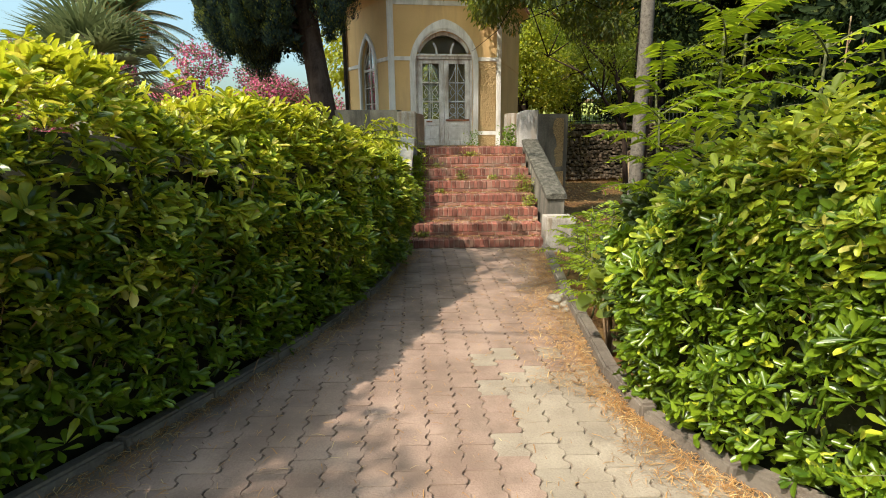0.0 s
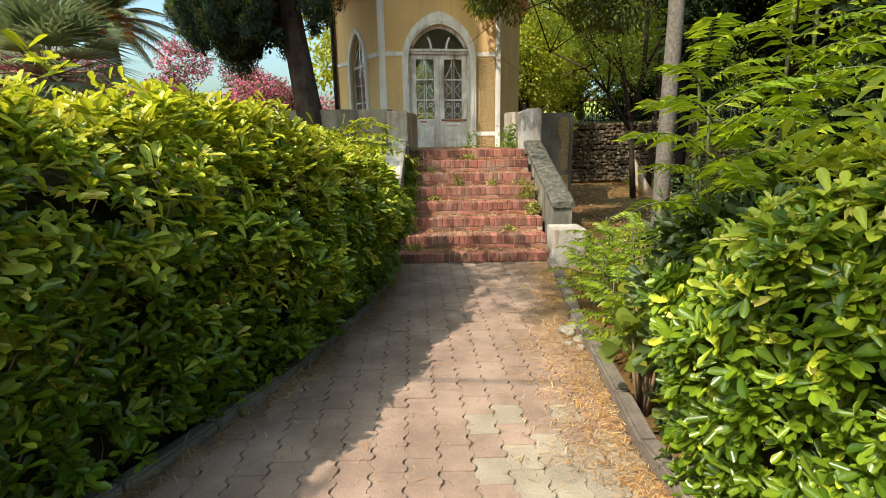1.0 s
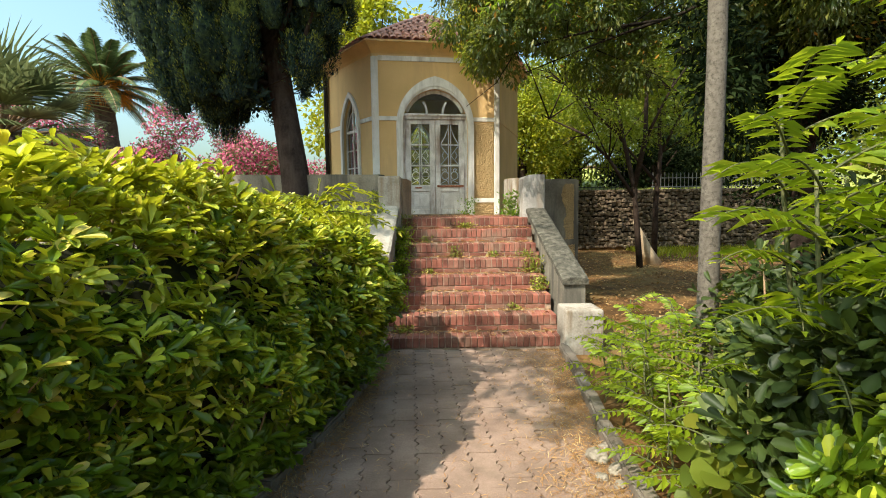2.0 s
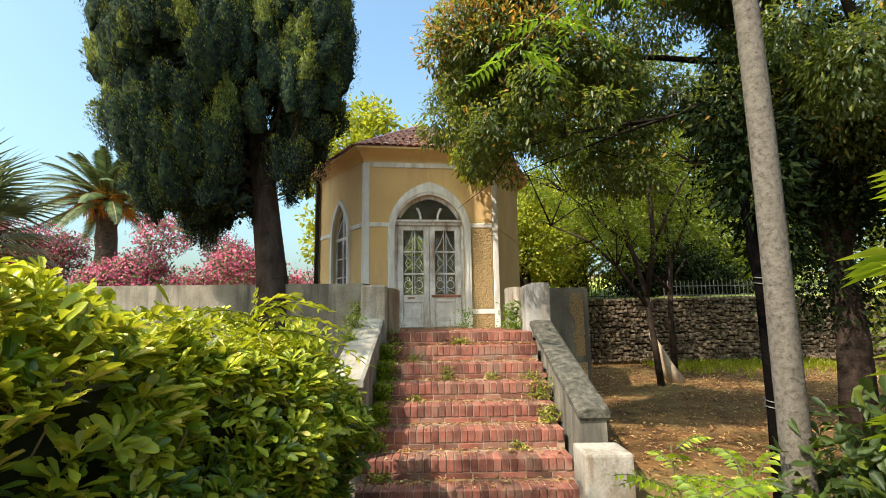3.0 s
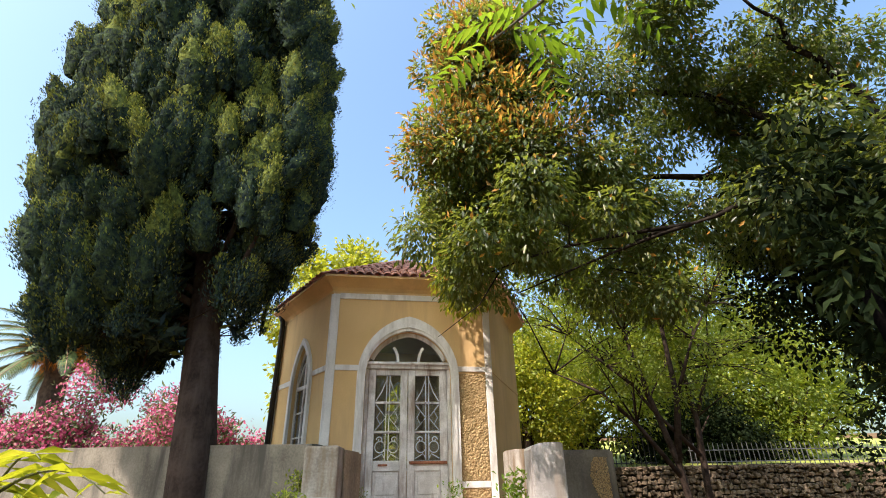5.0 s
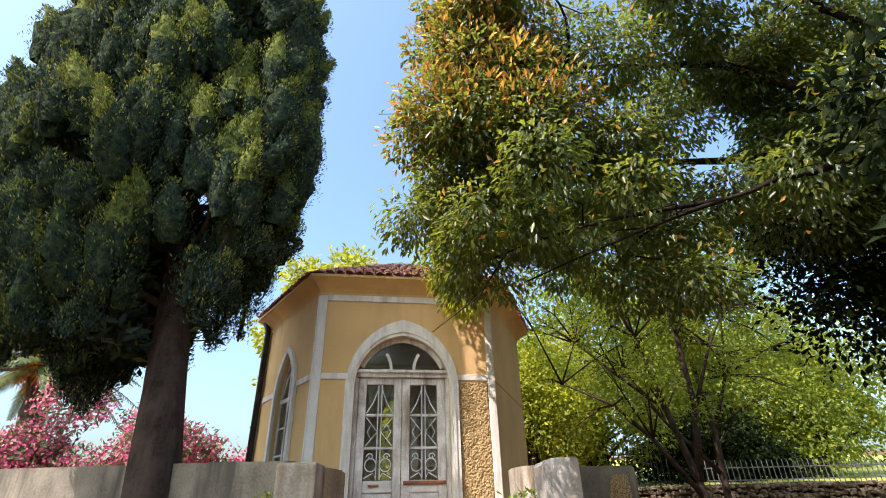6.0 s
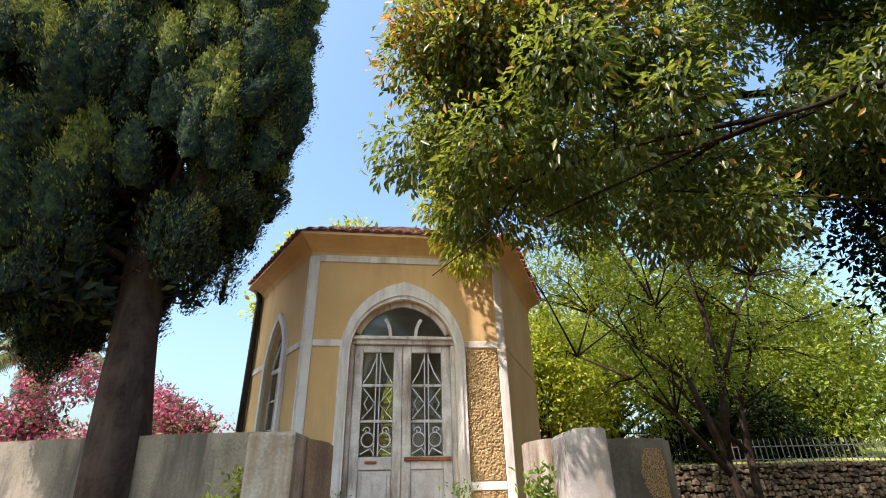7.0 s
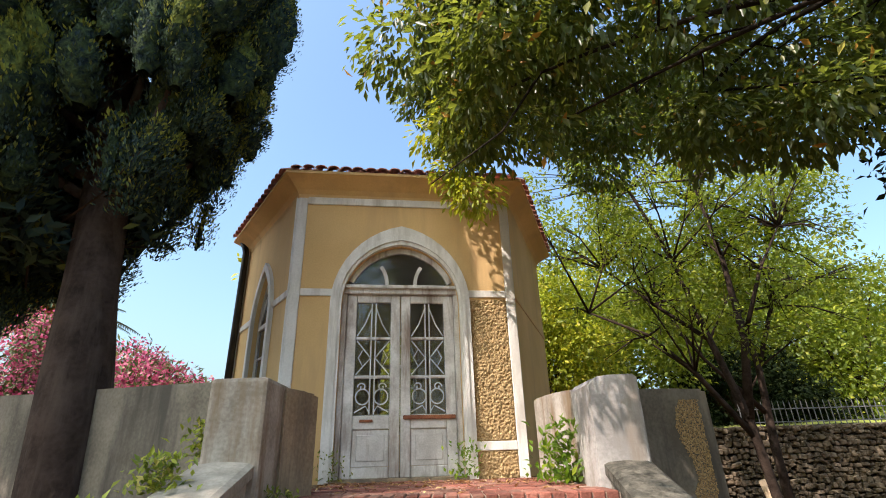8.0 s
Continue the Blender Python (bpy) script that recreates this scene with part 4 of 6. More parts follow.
    T = leaf_mesh("twig_growth", C[pick] - unit(O[pick]) * 0.14, O[pick] + 0.3 * unit(g.normal(size=(k, 3))), np.tile([[0.3, 0.2, 0.9]], (k, 1)), 0.16, 0.007, M_TWIG, BLADE)
    child("twig_growth", T, root, kind="stuff")
    # loose shoots that stand out of the top
    k = n // 40
    ys_ = g.uniform(y0, y1, k)
    B = np.array([(kx(line, y) + side * g.uniform(0.0, depth * 0.9), y, ztop(y) + g.uniform(0.02, 0.14)) for y in ys_])
    child("shoot_growth", rosettes(B, np.tile([[-0.1, -0.1, 1.0]], (k, 1)) + 0.4 * unit(g.normal(size=(k, 3))), 8, size * 1.1, 0.40, M_LIME, "shoot_growth"), root, kind="stuff")
    return root


def top_left(y):
    return float(np.interp(y, [0, 3.0, 4.2, 5.2, 6.5, 7.3], [1.84, 1.82, 1.67, 1.60, 1.47, 1.30])) + 0.04 * math.sin(y * 2.1)


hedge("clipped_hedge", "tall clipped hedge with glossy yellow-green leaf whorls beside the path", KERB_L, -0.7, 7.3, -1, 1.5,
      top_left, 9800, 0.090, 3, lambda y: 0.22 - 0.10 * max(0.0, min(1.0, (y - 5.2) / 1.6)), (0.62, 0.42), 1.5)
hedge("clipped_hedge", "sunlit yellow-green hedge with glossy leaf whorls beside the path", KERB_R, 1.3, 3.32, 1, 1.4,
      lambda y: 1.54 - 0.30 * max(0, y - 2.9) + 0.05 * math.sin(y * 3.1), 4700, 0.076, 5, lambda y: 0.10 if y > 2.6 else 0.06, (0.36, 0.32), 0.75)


def shrub(name, label, c, radii, k, size, n, leafm, leaf, wide, seed):
    """A loose shrub of stems and leafy clumps."""
    bl = [(b[0] - c[0], b[1] - c[1], b[2], *b[3:]) for b in clumps(c, radii, k, size, seed)]
    t = thing(name, None, label, "shrub", at=Matrix.Translation((c[0], c[1], 0)))
    bm = bmesh.new()
    for b in bl:
        tube([(0.3 * b[0], 0.3 * b[1], -0.05), (0.8 * b[0], 0.8 * b[1], 0.5 * b[2]), b[:3]], [0.014, 0.010, 0.004], 5, bm)
    child("stem", bm_mesh("stem", bm, M_TWIG, True), t, kind="stuff")
    P, d = crown_points(bl, n, 0.5)
    P[:, 2] = np.maximum(P[:, 2], 0.04)
    L = leaf * rng.uniform(0.6, 1.3, n)
    child("foliage", leaf_mesh("foliage", P, unit(d + 0.8 * rand_dirs(n)), d + np.array([-0.3, -0.2, 0.6]) + 0.4 * rand_dirs(n), L, L * wide, leafm, LEAFO), t, kind="stuff")


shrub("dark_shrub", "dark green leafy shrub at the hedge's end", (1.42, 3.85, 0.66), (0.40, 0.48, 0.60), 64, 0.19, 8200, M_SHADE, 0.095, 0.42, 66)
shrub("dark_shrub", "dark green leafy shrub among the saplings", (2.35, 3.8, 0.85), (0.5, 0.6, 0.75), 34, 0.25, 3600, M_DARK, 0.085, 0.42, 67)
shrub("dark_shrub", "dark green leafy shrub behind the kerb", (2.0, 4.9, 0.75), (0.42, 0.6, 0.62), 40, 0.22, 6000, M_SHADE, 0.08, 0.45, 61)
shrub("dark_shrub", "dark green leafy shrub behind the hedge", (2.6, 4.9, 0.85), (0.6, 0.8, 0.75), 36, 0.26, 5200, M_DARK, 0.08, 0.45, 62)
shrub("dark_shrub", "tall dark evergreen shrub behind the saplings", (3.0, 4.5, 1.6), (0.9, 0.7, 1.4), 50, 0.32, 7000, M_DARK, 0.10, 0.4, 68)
shrub("broadleaf_vine", "trailing vine with broad green leaves over the kerb", (1.12, 4.15, 0.45), (0.14, 0.28, 0.28), 14, 0.10, 110, M_GREEN, 0.10, 0.95, 63)
shrub("broadleaf_vine", "lime-green vine with broad leaves on the hedge top", (-1.85, 5.3, 1.68), (0.5, 1.0, 0.12), 20, 0.09, 600, M_LIME, 0.10, 0.75, 64)
shrub("broadleaf_vine", "green vine with broad leaves on the sunlit hedge", (1.75, 2.7, 1.45), (0.25, 0.3, 0.15), 6, 0.08, 40, M_FROND, 0.085, 0.8, 65)


# ---- fronds ----
def frond(P, D, U, length, pairs, leaf, wide, sag=0.45):
    """One pinnate leaf: feet, axes, upper sides, lengths and widths of its leaflets."""
    D, U = Vector(D).normalized(), Vector(U)
    S = D.cross(U).normalized()
    U = S.cross(D).normalized()
    out = []
    spine = []
    for i in range(pairs + 1):
        t = (i + 1) / (pairs + 1)
        c = Vector(P) + D * (length * t) - Vector((0, 0, 1)) * (sag * length * t * t)
        spine.append(c)
        size = leaf * (0.55 + 0.9 * math.sin(math.pi * min(1, t * 0.9 + 0.12)) * 0.6)
        if i == pairs:
            out.append((c, D - Vector((0, 0, sag)), U, size, size * wide))
            break
        for s in (-1, 1):
            d = (S * s + D * rng.uniform(0.3, 0.7) + U * rng.uniform(-0.1, 0.15) - Vector((0, 0, rng.uniform(0.25, 0.75)))).normalized()
            out.append((c, d, U + S * (s * rng.uniform(-0.1, 0.4)), size * rng.uniform(0.85, 1.12), size * wide))
    return out, spine


def fronds_thing(name, label, category, foot, stems, material, leaf=0.11, wide=0.32, kind="", stem_mat=None, group=""):
    """A plant of stems with pinnate leaves. stems: (points, radius, list of fronds)."""
    root = thing(name, None, label, category, group, at=Matrix.Translation(foot))
    bm = bmesh.new()
    leaves = []
    for pts, r, fr in stems:
        tube(pts, list(np.linspace(r, r * 0.45, len(pts))), 6, bm)
        for P, D, length, pairs in fr:
            o, sp = frond(P, D, (0, 0, 1) if abs(Vector(D).normalized().z) < 0.8 else (1, 0, 0.2), length, pairs, leaf * length / 0.6, wide)
            leaves += o
            tube([P] + sp, list(np.linspace(0.006, 0.002, len(sp) + 1)), 4, bm)
    child("stem", bm_mesh("stem", bm, stem_mat or M_STEM, True), root, kind="stuff")
    a = [np.array([tuple(l[i]) for l in leaves]) for i in range(3)]
    child("foliage", leaf_mesh("foliage", a[0], a[1], a[2], np.array([l[3] for l in leaves]), np.array([l[4] for l in leaves]), material, LEAF4), root, kind="stuff")
    return root


def sapling(g, height, n, length, pairs, lean=(0, 0), start=0.35):
    """One stem with fronds wheeling round it."""
    pts = [(lean[0] * t * height + 0.03 * math.sin(5 * t), lean[1] * t * height, height * t) for t in np.linspace(0, 1, 6)]
    fr = []
    for i in range(n):
        t = start + (1 - start) * (i + 0.5) / n
        a = i * 2.4 + g.uniform(-0.3, 0.3)
        if height > 1.5 and math.sin(a) > 0.35:
            a = -a
        P = (lean[0] * t * height, lean[1] * t * height, height * t)
        fr.append((P, (math.cos(a), math.sin(a), 0.25 + 0.55 * t), length * g.uniform(0.75, 1.1), pairs))
    return (pts, 0.006 + 0.005 * height, fr)


g0 = np.random.default_rng(11)
# ailanthus thicket behind the sunlit hedge
for (x, y, h, n) in ((1.42, 4.05, 1.75, 14), (1.55, 4.40, 2.1, 17), (1.75, 4.15, 2.35, 18), (2.05, 4.30, 2.5, 18), (2.05, 3.65, 2.1, 14), (2.7, 3.6, 2.1, 13), (1.62, 1.95, 0.9, 8)):
    fronds_thing("ailanthus_sapling", "young tree with long bright green feathered leaves", "sapling", (x, y, 0), [sapling(g0, h, n, 0.66, 12, (g0.uniform(-0.08, 0.02), 0), 0.52 if h > 1.5 else 0.35)], M_FROND, leaf=0.118, wide=0.26, group="saplings by the path")
# low saplings at the foot of the stairs
for (x, y, h, n) in ((1.75, 6.7, 0.75, 9), (1.5, 6.2, 0.62, 10), (2.05, 6.3, 0.75, 10), (1.30, 5.75, 0.62, 10), (1.55, 5.45, 0.8, 12), (1.2, 5.15, 0.7, 13), (1.16, 4.8, 0.6, 12), (1.36, 5.5, 0.85, 14), (1.7, 5.85, 0.85, 12), (1.42, 4.95, 0.75, 11), (1.24, 4.5, 0.6, 12), (1.5, 4.65, 0.8, 13), (1.62, 5.15, 0.85, 13), (1.85, 5.6, 0.8, 12), (1.3, 6.15, 0.5, 10), (1.45, 5.75, 0.7, 12)):
    fronds_thing("ailanthus_sapling", "low young shoot with bright feathered leaves by the kerb", "sapling", (x, y, 0), [sapling(g0, h, n, 0.42, 9, start=0.2)], M_FROND, leaf=0.12, wide=0.34, group="low shoots by the kerb")
fronds_thing("ailanthus_sapling", "yellow-green feathered shoot rising out of the hedge", "sapling", (-1.0, 6.2, 0.78),
             [([(0, 0, 0), (0.0, 0, 0.5), (0.03, 0, 0.92)], 0.012, [((0.03, 0, 0.86), (1, -0.3, 0.35), 0.62, 9), ((0.03, 0, 0.9), (0.7, -0.6, 0.75), 0.52, 8), ((0.02, 0, 0.88), (-0.9, -0.4, 0.5), 0.55, 9), ((0.03, 0, 0.80), (0.9, -0.1, 0.15), 0.68, 10), ((0.03, 0, 0.9), (1.0, -0.5, 0.6), 0.60, 9), ((0.03, 0, 0.86), (-0.5, -0.9, 0.6), 0.5, 8), ((0, 0, 0.82), (-0.3, -0.8, 0.5), 0.4, 7), ((0, 0, 0.9), (0.2, -0.5, 0.9), 0.34, 7), ((0, 0, 0.8), (0.5, -0.9, 0.2), 0.42, 7)])], M_LIME, leaf=0.13, wide=0.27)

# ---- the grey-barked tree by the path ----
gt = thing("ailanthus_tree", None, "slender tree with smooth grey scarred bark and feathered leaves", "tree", at=Matrix.Translation((1.74, 5.50, 0)))
child("trunk", bm_mesh("trunk", tube([(0.02, 0, -0.05), (0.01, 0, 0.5), (0.0, 0, 1.5), (0.0, 0, 2.5), (-0.02, 0.0, 3.6), (-0.05, 0, 5.0), (-0.1, 0.1, 6.5)], [0.08, 0.07, 0.063, 0.059, 0.055, 0.05, 0.04], 16, bumpy=0.06), M_BARKG, True), gt)
g1 = np.random.default_rng(21)
fr, tw = [], []
bm = bmesh.new()
for i in range(16):
    a = i * 2.4
    tip = (1.5 * math.cos(a), 0.9 * math.sin(a) + 0.2, 5.0 + 1.4 * g1.random())
    tube([(-0.05, 0, 4.6), tuple(0.5 * np.array(tip) + np.array([0, 0, 2.6])), tip], [0.04, 0.025, 0.012], 6, bm)
    for j in range(5):
        b = a + g1.uniform(-1.2, 1.2)
        fr.append(frond(tip, (math.cos(b), math.sin(b), 0.2), (0, 0, 1), 0.6, 8, 0.13, 0.3)[0])
# an unseen high branch, added to dapple the stairs and right parapet
tube([(-0.05, 0, 4.6), (-1.2, 0.5, 5.5), (-2.9, 1.2, 5.9)], [0.03, 0.018, 0.008], 6, bm)
for i in range(26):
    q = 0.55 + 0.5 * g1.random()
    base = (-2.9 * q, 1.2 * q + g1.normal(0, 0.35), 4.9 + 1.0 * q + g1.normal(0, 0.15))
    fr.append(frond(base, (math.cos(i * 2.4), math.sin(i * 2.4), g1.uniform(-0.2, 0.3)), (0, 0, 1), 0.5, 8, 0.12, 0.30)[0])
# the low twig with hanging fronds over the path
tube([(-0.02, 0, 3.7), (-0.5, 0.2, 3.68), (-0.95, 0.32, 3.38), (-1.2, 0.32, 3.12)], [0.016, 0.010, 0.007, 0.004], 6, bm)
for i in range(15):
    q = 0.35 + 0.65 * i / 14
    base = (-1.2 * q, 0.1 + 0.22 * q, 3.74 - 0.62 * q ** 1.6)
    turn = i * 2.4
    fr.append(frond(base, (math.cos(turn), 0.7 * math.sin(turn), g1.uniform(-0.35, 0.25)), (0, 0, 1), g1.uniform(0.24, 0.36), 9, 0.085, 0.30, 0.4)[0])
child("branching", bm_mesh("branching", bm, M_BARKG, True), gt, kind="stuff")
lv = [l for f in fr for l in f]
a3 = [np.array([tuple(l[i]) for l in lv]) for i in range(3)]
child("crown", leaf_mesh("crown", a3[0], a3[1], a3[2], np.array([l[3] for l in lv]), np.array([l[4] for l in lv]), M_FRONDG), gt, kind="stuff")

# ---- the cypress ----
def build_cypress():
    """A bare trunk, rising limbs and a crown of upright plumes with gaps between them."""
    t = thing("cypress", None, "large dark cypress with a bare brown trunk behind the hedge", "tree", at=Matrix.Translation((-2.22, 10.60, 0)))
    child("trunk", bm_mesh("trunk", tube([(0.02, 0, -0.1), (-0.03, 0, 0.4), (-0.10, 0, 1.2), (-0.20, 0, 2.2), (-0.29, 0.02, 3.0), (-0.42, 0.05, 4.0), (-0.65, 0.1, 5.4), (-0.9, 0.1, 8.0), (-1.0, 0.1, 12)], [0.34, 0.275, 0.245, 0.225, 0.20, 0.17, 0.13, 0.09, 0.03], 18, bumpy=0.2), M_BARK, True), t)
    g = np.random.default_rng(5)
    CX, CY, RX, RY = -1.05, 0.10, 1.86, 1.28

    def reach(z):
        return np.interp(z, [2.6, 3.4, 4.6, 6.0, 8.6, 10.8, 12.8], [0.55, 0.74, 0.93, 1.0, 0.98, 0.62, 0.06])

    def lower(x):
        return np.interp(x, [-3.3, -3.0, -2.65, -2.35, -2.2, -2.0, -1.66, -1.2, -1.0, -0.55, -0.35, -0.05, 0.2, 0.6, 1.0], [5.6, 4.75, 4.2, 3.8, 3.3, 3.05, 2.65, 2.9, 3.2, 3.15, 3.7, 3.4, 3.6, 4.1, 4.8])

    # heads of the plumes: over the whole skin, and a looser layer inside
    heads = []
    while len(heads) < 1180:
        z = 2.7 + 9.6 * g.random() ** 1.1
        a = g.uniform(0, 2 * math.pi)
        skin = len(heads) < 900
        k = reach(z) * (g.uniform(0.78, 1.06) if skin else g.uniform(0.3, 0.8))
        x, y = CX + RX * k * math.cos(a), CY + RY * k * math.sin(a)
        if z < lower(x) + 0.12:
            continue
        if z < 7.0 and noise.noise(Vector((x * 1.15, y * 0.5, z * 1.15 + 4.0))) > (0.38 if skin else 0.22):
            continue
        size = g.uniform(0.55, 1.15) * (0.62 if z < lower(x) + 0.7 else 1.0)
        if z - 0.4 * size < lower(x) - 0.06:
            continue
        out = Vector((math.cos(a), math.sin(a), 0)) * g.uniform(0.10, 0.42)
        heads.append((Vector((x, y, z)), (out + Vector((0, 0, 1.0)) + 0.15 * Vector(g.normal(size=3))).normalized(), size, g.uniform(0.15, 0.27) * (0.6 + 0.5 * size), skin))
    # limbs rise from the trunk to some of the plumes
    for h, ax, size, rad, skin in heads[::30]:
        if h.z > 8.5 or h.z < 4.6:
            continue
        z0 = max(3.5, h.z - 1.2)
        f = Vector((np.interp(z0, [0, 2.2, 4.0, 8.0], [0, -0.20, -0.42, -0.9]), 0.05, z0))
        mid = f.lerp(h, 0.55) + Vector((0, 0, -0.2))
        child("limb", bm_mesh("limb", tube([f, mid, h], [0.055, 0.04, 0.015], 7, None, 0.15), M_BARK, True), t)
    P, D, U, W, B = [], [], [], [], []
    vs, fs, lit = [], [], []
    for h, ax, size, rad, skin in heads:
        back = h.y > CY + 0.9 or h.z > 10.0
        # Tops of some plumes take the olive colours that stand for sunlight.
        lit_plume = skin and noise.noise(h * 0.9) + 0.5 * g.normal() > 0.15
        low = h.z < float(lower(h.x)) + 0.9
        n = int((700 if low else 560 if skin else 260) * (0.35 if back else 1.0) * (0.5 + 0.6 * size))
        q = g.random(n) ** 0.85
        prof = np.sin(math.pi * np.clip(0.12 + 0.86 * q, 0, 1)) ** 0.8
        s1 = ax.cross(Vector((0.3, 0.9, 0.1))).normalized()
        s2 = ax.cross(s1)
        ang = g.uniform(0, 2 * math.pi, n)
        side = np.outer(np.cos(ang), np.array(s1)) + np.outer(np.sin(ang), np.array(s2))
        lump = 0.82 + 0.30 * np.sin(ang * 3 + q * 9 + h.x * 7) * np.sin(q * 14 + h.z * 5)
        # the close-set body of the plume
        base, NQ, NS = len(vs), 9, 10
        room = min(1.0, max(0.05, (h.z - 0.45 * size - float(lower(h.x)) - 0.05) / 0.5))
        for j in range(NQ):
            qj = j / (NQ - 1)
            pj = math.sin(math.pi * min(0.12 + 0.86 * qj, 1.0)) ** 0.8
            for i in range(NS):
                aj = 2 * math.pi * i / NS
                c = h + ax * ((qj - 0.45) * size)
                d_ = s1 * math.cos(aj) + s2 * math.sin(aj)
                lj = 0.82 + 0.30 * math.sin(aj * 3 + qj * 9 + h.x * 7) * math.sin(qj * 14 + h.z * 5)
                vs.append(c + d_ * (room * rad * pj * lj * (0.76 + 0.30 * noise.noise((c + d_ * rad) * 9.0))))
        for j in range(NQ - 1):
            for i in range(NS):
                k = (i + 1) % NS
                fs.append((base + j * NS + i, base + j * NS + k, base + (j + 1) * NS + k, base + (j + 1) * NS + i))
                lit.append(1 if lit_plume and j > 3 else 0)
        rr = rad * prof * lump * ((0.2 if low else 0.74) + (1.05 if low else 0.44) * g.random(n))
        p = np.array(h)[None] + np.outer((q - 0.45) * size, np.array(ax)) + side * rr[:, None]
        P.append(p)
        D.append(0.42 * side + 0.8 * np.array(ax)[None] + 0.45 * unit(g.normal(size=(n, 3))))
        U.append(side + 0.32 * unit(g.normal(size=(n, 3))))
        W.append(np.full(n, 0.044 if not back else 0.09) * g.uniform(0.6, 1.35, n))
        B.append((q + 0.25 * g.normal(size=n) > (0.36 if lit_plume else 0.86)) & skin)
    P, D, U, W, B = [np.concatenate(v) for v in (P, D, U, W, B)]
    ok = P[:, 2] > lower(P[:, 0]) - 0.12
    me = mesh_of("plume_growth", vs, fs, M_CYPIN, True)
    me.materials.append(M_CYPLIT)
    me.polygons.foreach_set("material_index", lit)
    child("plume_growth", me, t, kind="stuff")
    for nm, sel, m in (("crown", ok & ~B, M_CYP), ("lit_tip_growth", ok & B, M_CYPTIP)):
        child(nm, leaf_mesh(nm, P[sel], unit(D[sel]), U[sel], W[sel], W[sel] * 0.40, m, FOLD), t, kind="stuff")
    # shaded sprays in the middle of the crown
    n = 26000
    z = g.uniform(3.3, 11.0, n)
    a, k = g.uniform(0, 2 * math.pi, n), np.sqrt(g.random(n)) * 0.78
    P = np.stack([CX + RX * reach(z) * k * np.cos(a), CY + RY * reach(z) * k * np.sin(a), z], 1)
    hole = np.array([noise.noise(Vector((p[0] * 1.15, p[1] * 0.5, p[2] * 1.15 + 4.0))) for p in P])
    P = P[(P[:, 2] > lower(P[:, 0]) + 0.1) & ((hole < 0.22) | (P[:, 2] > 7))]
    n = len(P)
    child("inner_growth", leaf_mesh("inner_growth", P, unit(rand_dirs(n) + np.array([0, 0, 0.6])), rand_dirs(n), 0.17, 0.06, M_CYP, LEAF4), t, kind="stuff")
    # dead inner twigs
    bm = bmesh.new()
    for h, ax, size, rad, skin in heads[5::4]:
        if h.z < 9:
            c = Vector((CX + 0.25 * (h.x - CX), CY + 0.25 * (h.y - CY), max(h.z - 0.9, 3.5)))
            tube([c, c.lerp(h, 0.6) + Vector((0, 0, -0.12)), h], [0.014, 0.009, 0.004], 4, bm)
    child("fine_branching", bm_mesh("fine_branching", bm, M_BARKD, True), t, kind="stuff")


build_cypress()

# ---- the broad canopy tree over the stairs ----
spray = clumps((0.62, 11.05, 4.45), (0.30, 0.25, 0.62), 16, 0.20, 14) + clumps((0.80, 11.0, 5.0), (0.42, 0.35, 0.6), 18, 0.26, 15)
left_crown = clumps((1.0, 9.15, 4.9), (0.98, 0.75, 1.75), 44, 0.34, 3) + clumps((0.75, 9.0, 6.6), (0.7, 0.7, 0.7), 18, 0.34, 13)
blobs = (left_crown + clumps((0.32, 11.1, 5.5), (0.3, 0.3, 0.5), 12, 0.24, 18) + clumps((3.0, 9.3, 5.2), (2.3, 1.1, 1.9), 46, 0.35, 2) + clumps((5.2, 8.4, 4.9), (2.0, 1.6, 1.8), 26, 0.46, 4)
         + clumps((2.2, 8.9, 3.6), (1.6, 0.7, 0.5), 9, 0.25, 6) + clumps((2.2, 10.9, 5.2), (1.5, 0.7, 0.9), 19, 0.33, 7) + clumps((0.8, 9.2, 3.6), (0.35, 0.4, 0.30), 6, 0.18, 8)
         + clumps((5.2, 10.6, 5.4), (1.8, 0.8, 0.8), 14, 0.38, 9) + clumps((3.4, 8.3, 6.9), (2.7, 1.4, 1.0), 26, 0.32, 10) + clumps((4.6, 9.2, 6.2), (1.7, 0.9, 1.0), 15, 0.30, 19) + clumps((3.3, 12.3, 6.1), (1.6, 1.0, 0.6), 20, 0.36, 16) + clumps((3.7, 9.0, 6.0), (1.3, 0.8, 0.5), 16, 0.30, 17))
def near_gap(b):
    """Clumps that stand in the sunny gap over the short garden wall."""
    p = Vector((2.25, 10.58, 1.5)) - Vector(b[:3])
    return (p - sun_from * p.dot(sun_from)).length < 0.12 + 0.3 * b[3]


blobs = [b for i, b in enumerate(blobs) if not (b[0] > 1.9 and b[2] > 4.6 and i % 7 == 0) and not (near_gap(b) and b[2] < 5.2)]
limbs = []
g2 = np.random.default_rng(9)
stock = []
for tip, rise in (((-2.6, 0.4, 5.3), 0.5), ((-4.9, 0.5, 5.9), 0.9), ((-2.6, -0.4, 6.7), 0.3), ((-0.9, 0.7, 6.3), 0.2), ((-4.2, 2.3, 5.7), 0.6), ((-3.6, 0.0, 3.9), 0.5)):
    a_, e = np.array([-0.45, 0.0, 3.6]), np.array(tip)
    line_ = [a_ + (e - a_) * q + np.array([0, 0, rise]) * math.sin(math.pi * q) + g2.normal(0, 0.05, 3) * math.sin(math.pi * q) for q in np.linspace(0, 1, 12)]
    limbs.append(([tuple(q) for q in line_], 0.085, 0.014))
    stock += line_[3:]
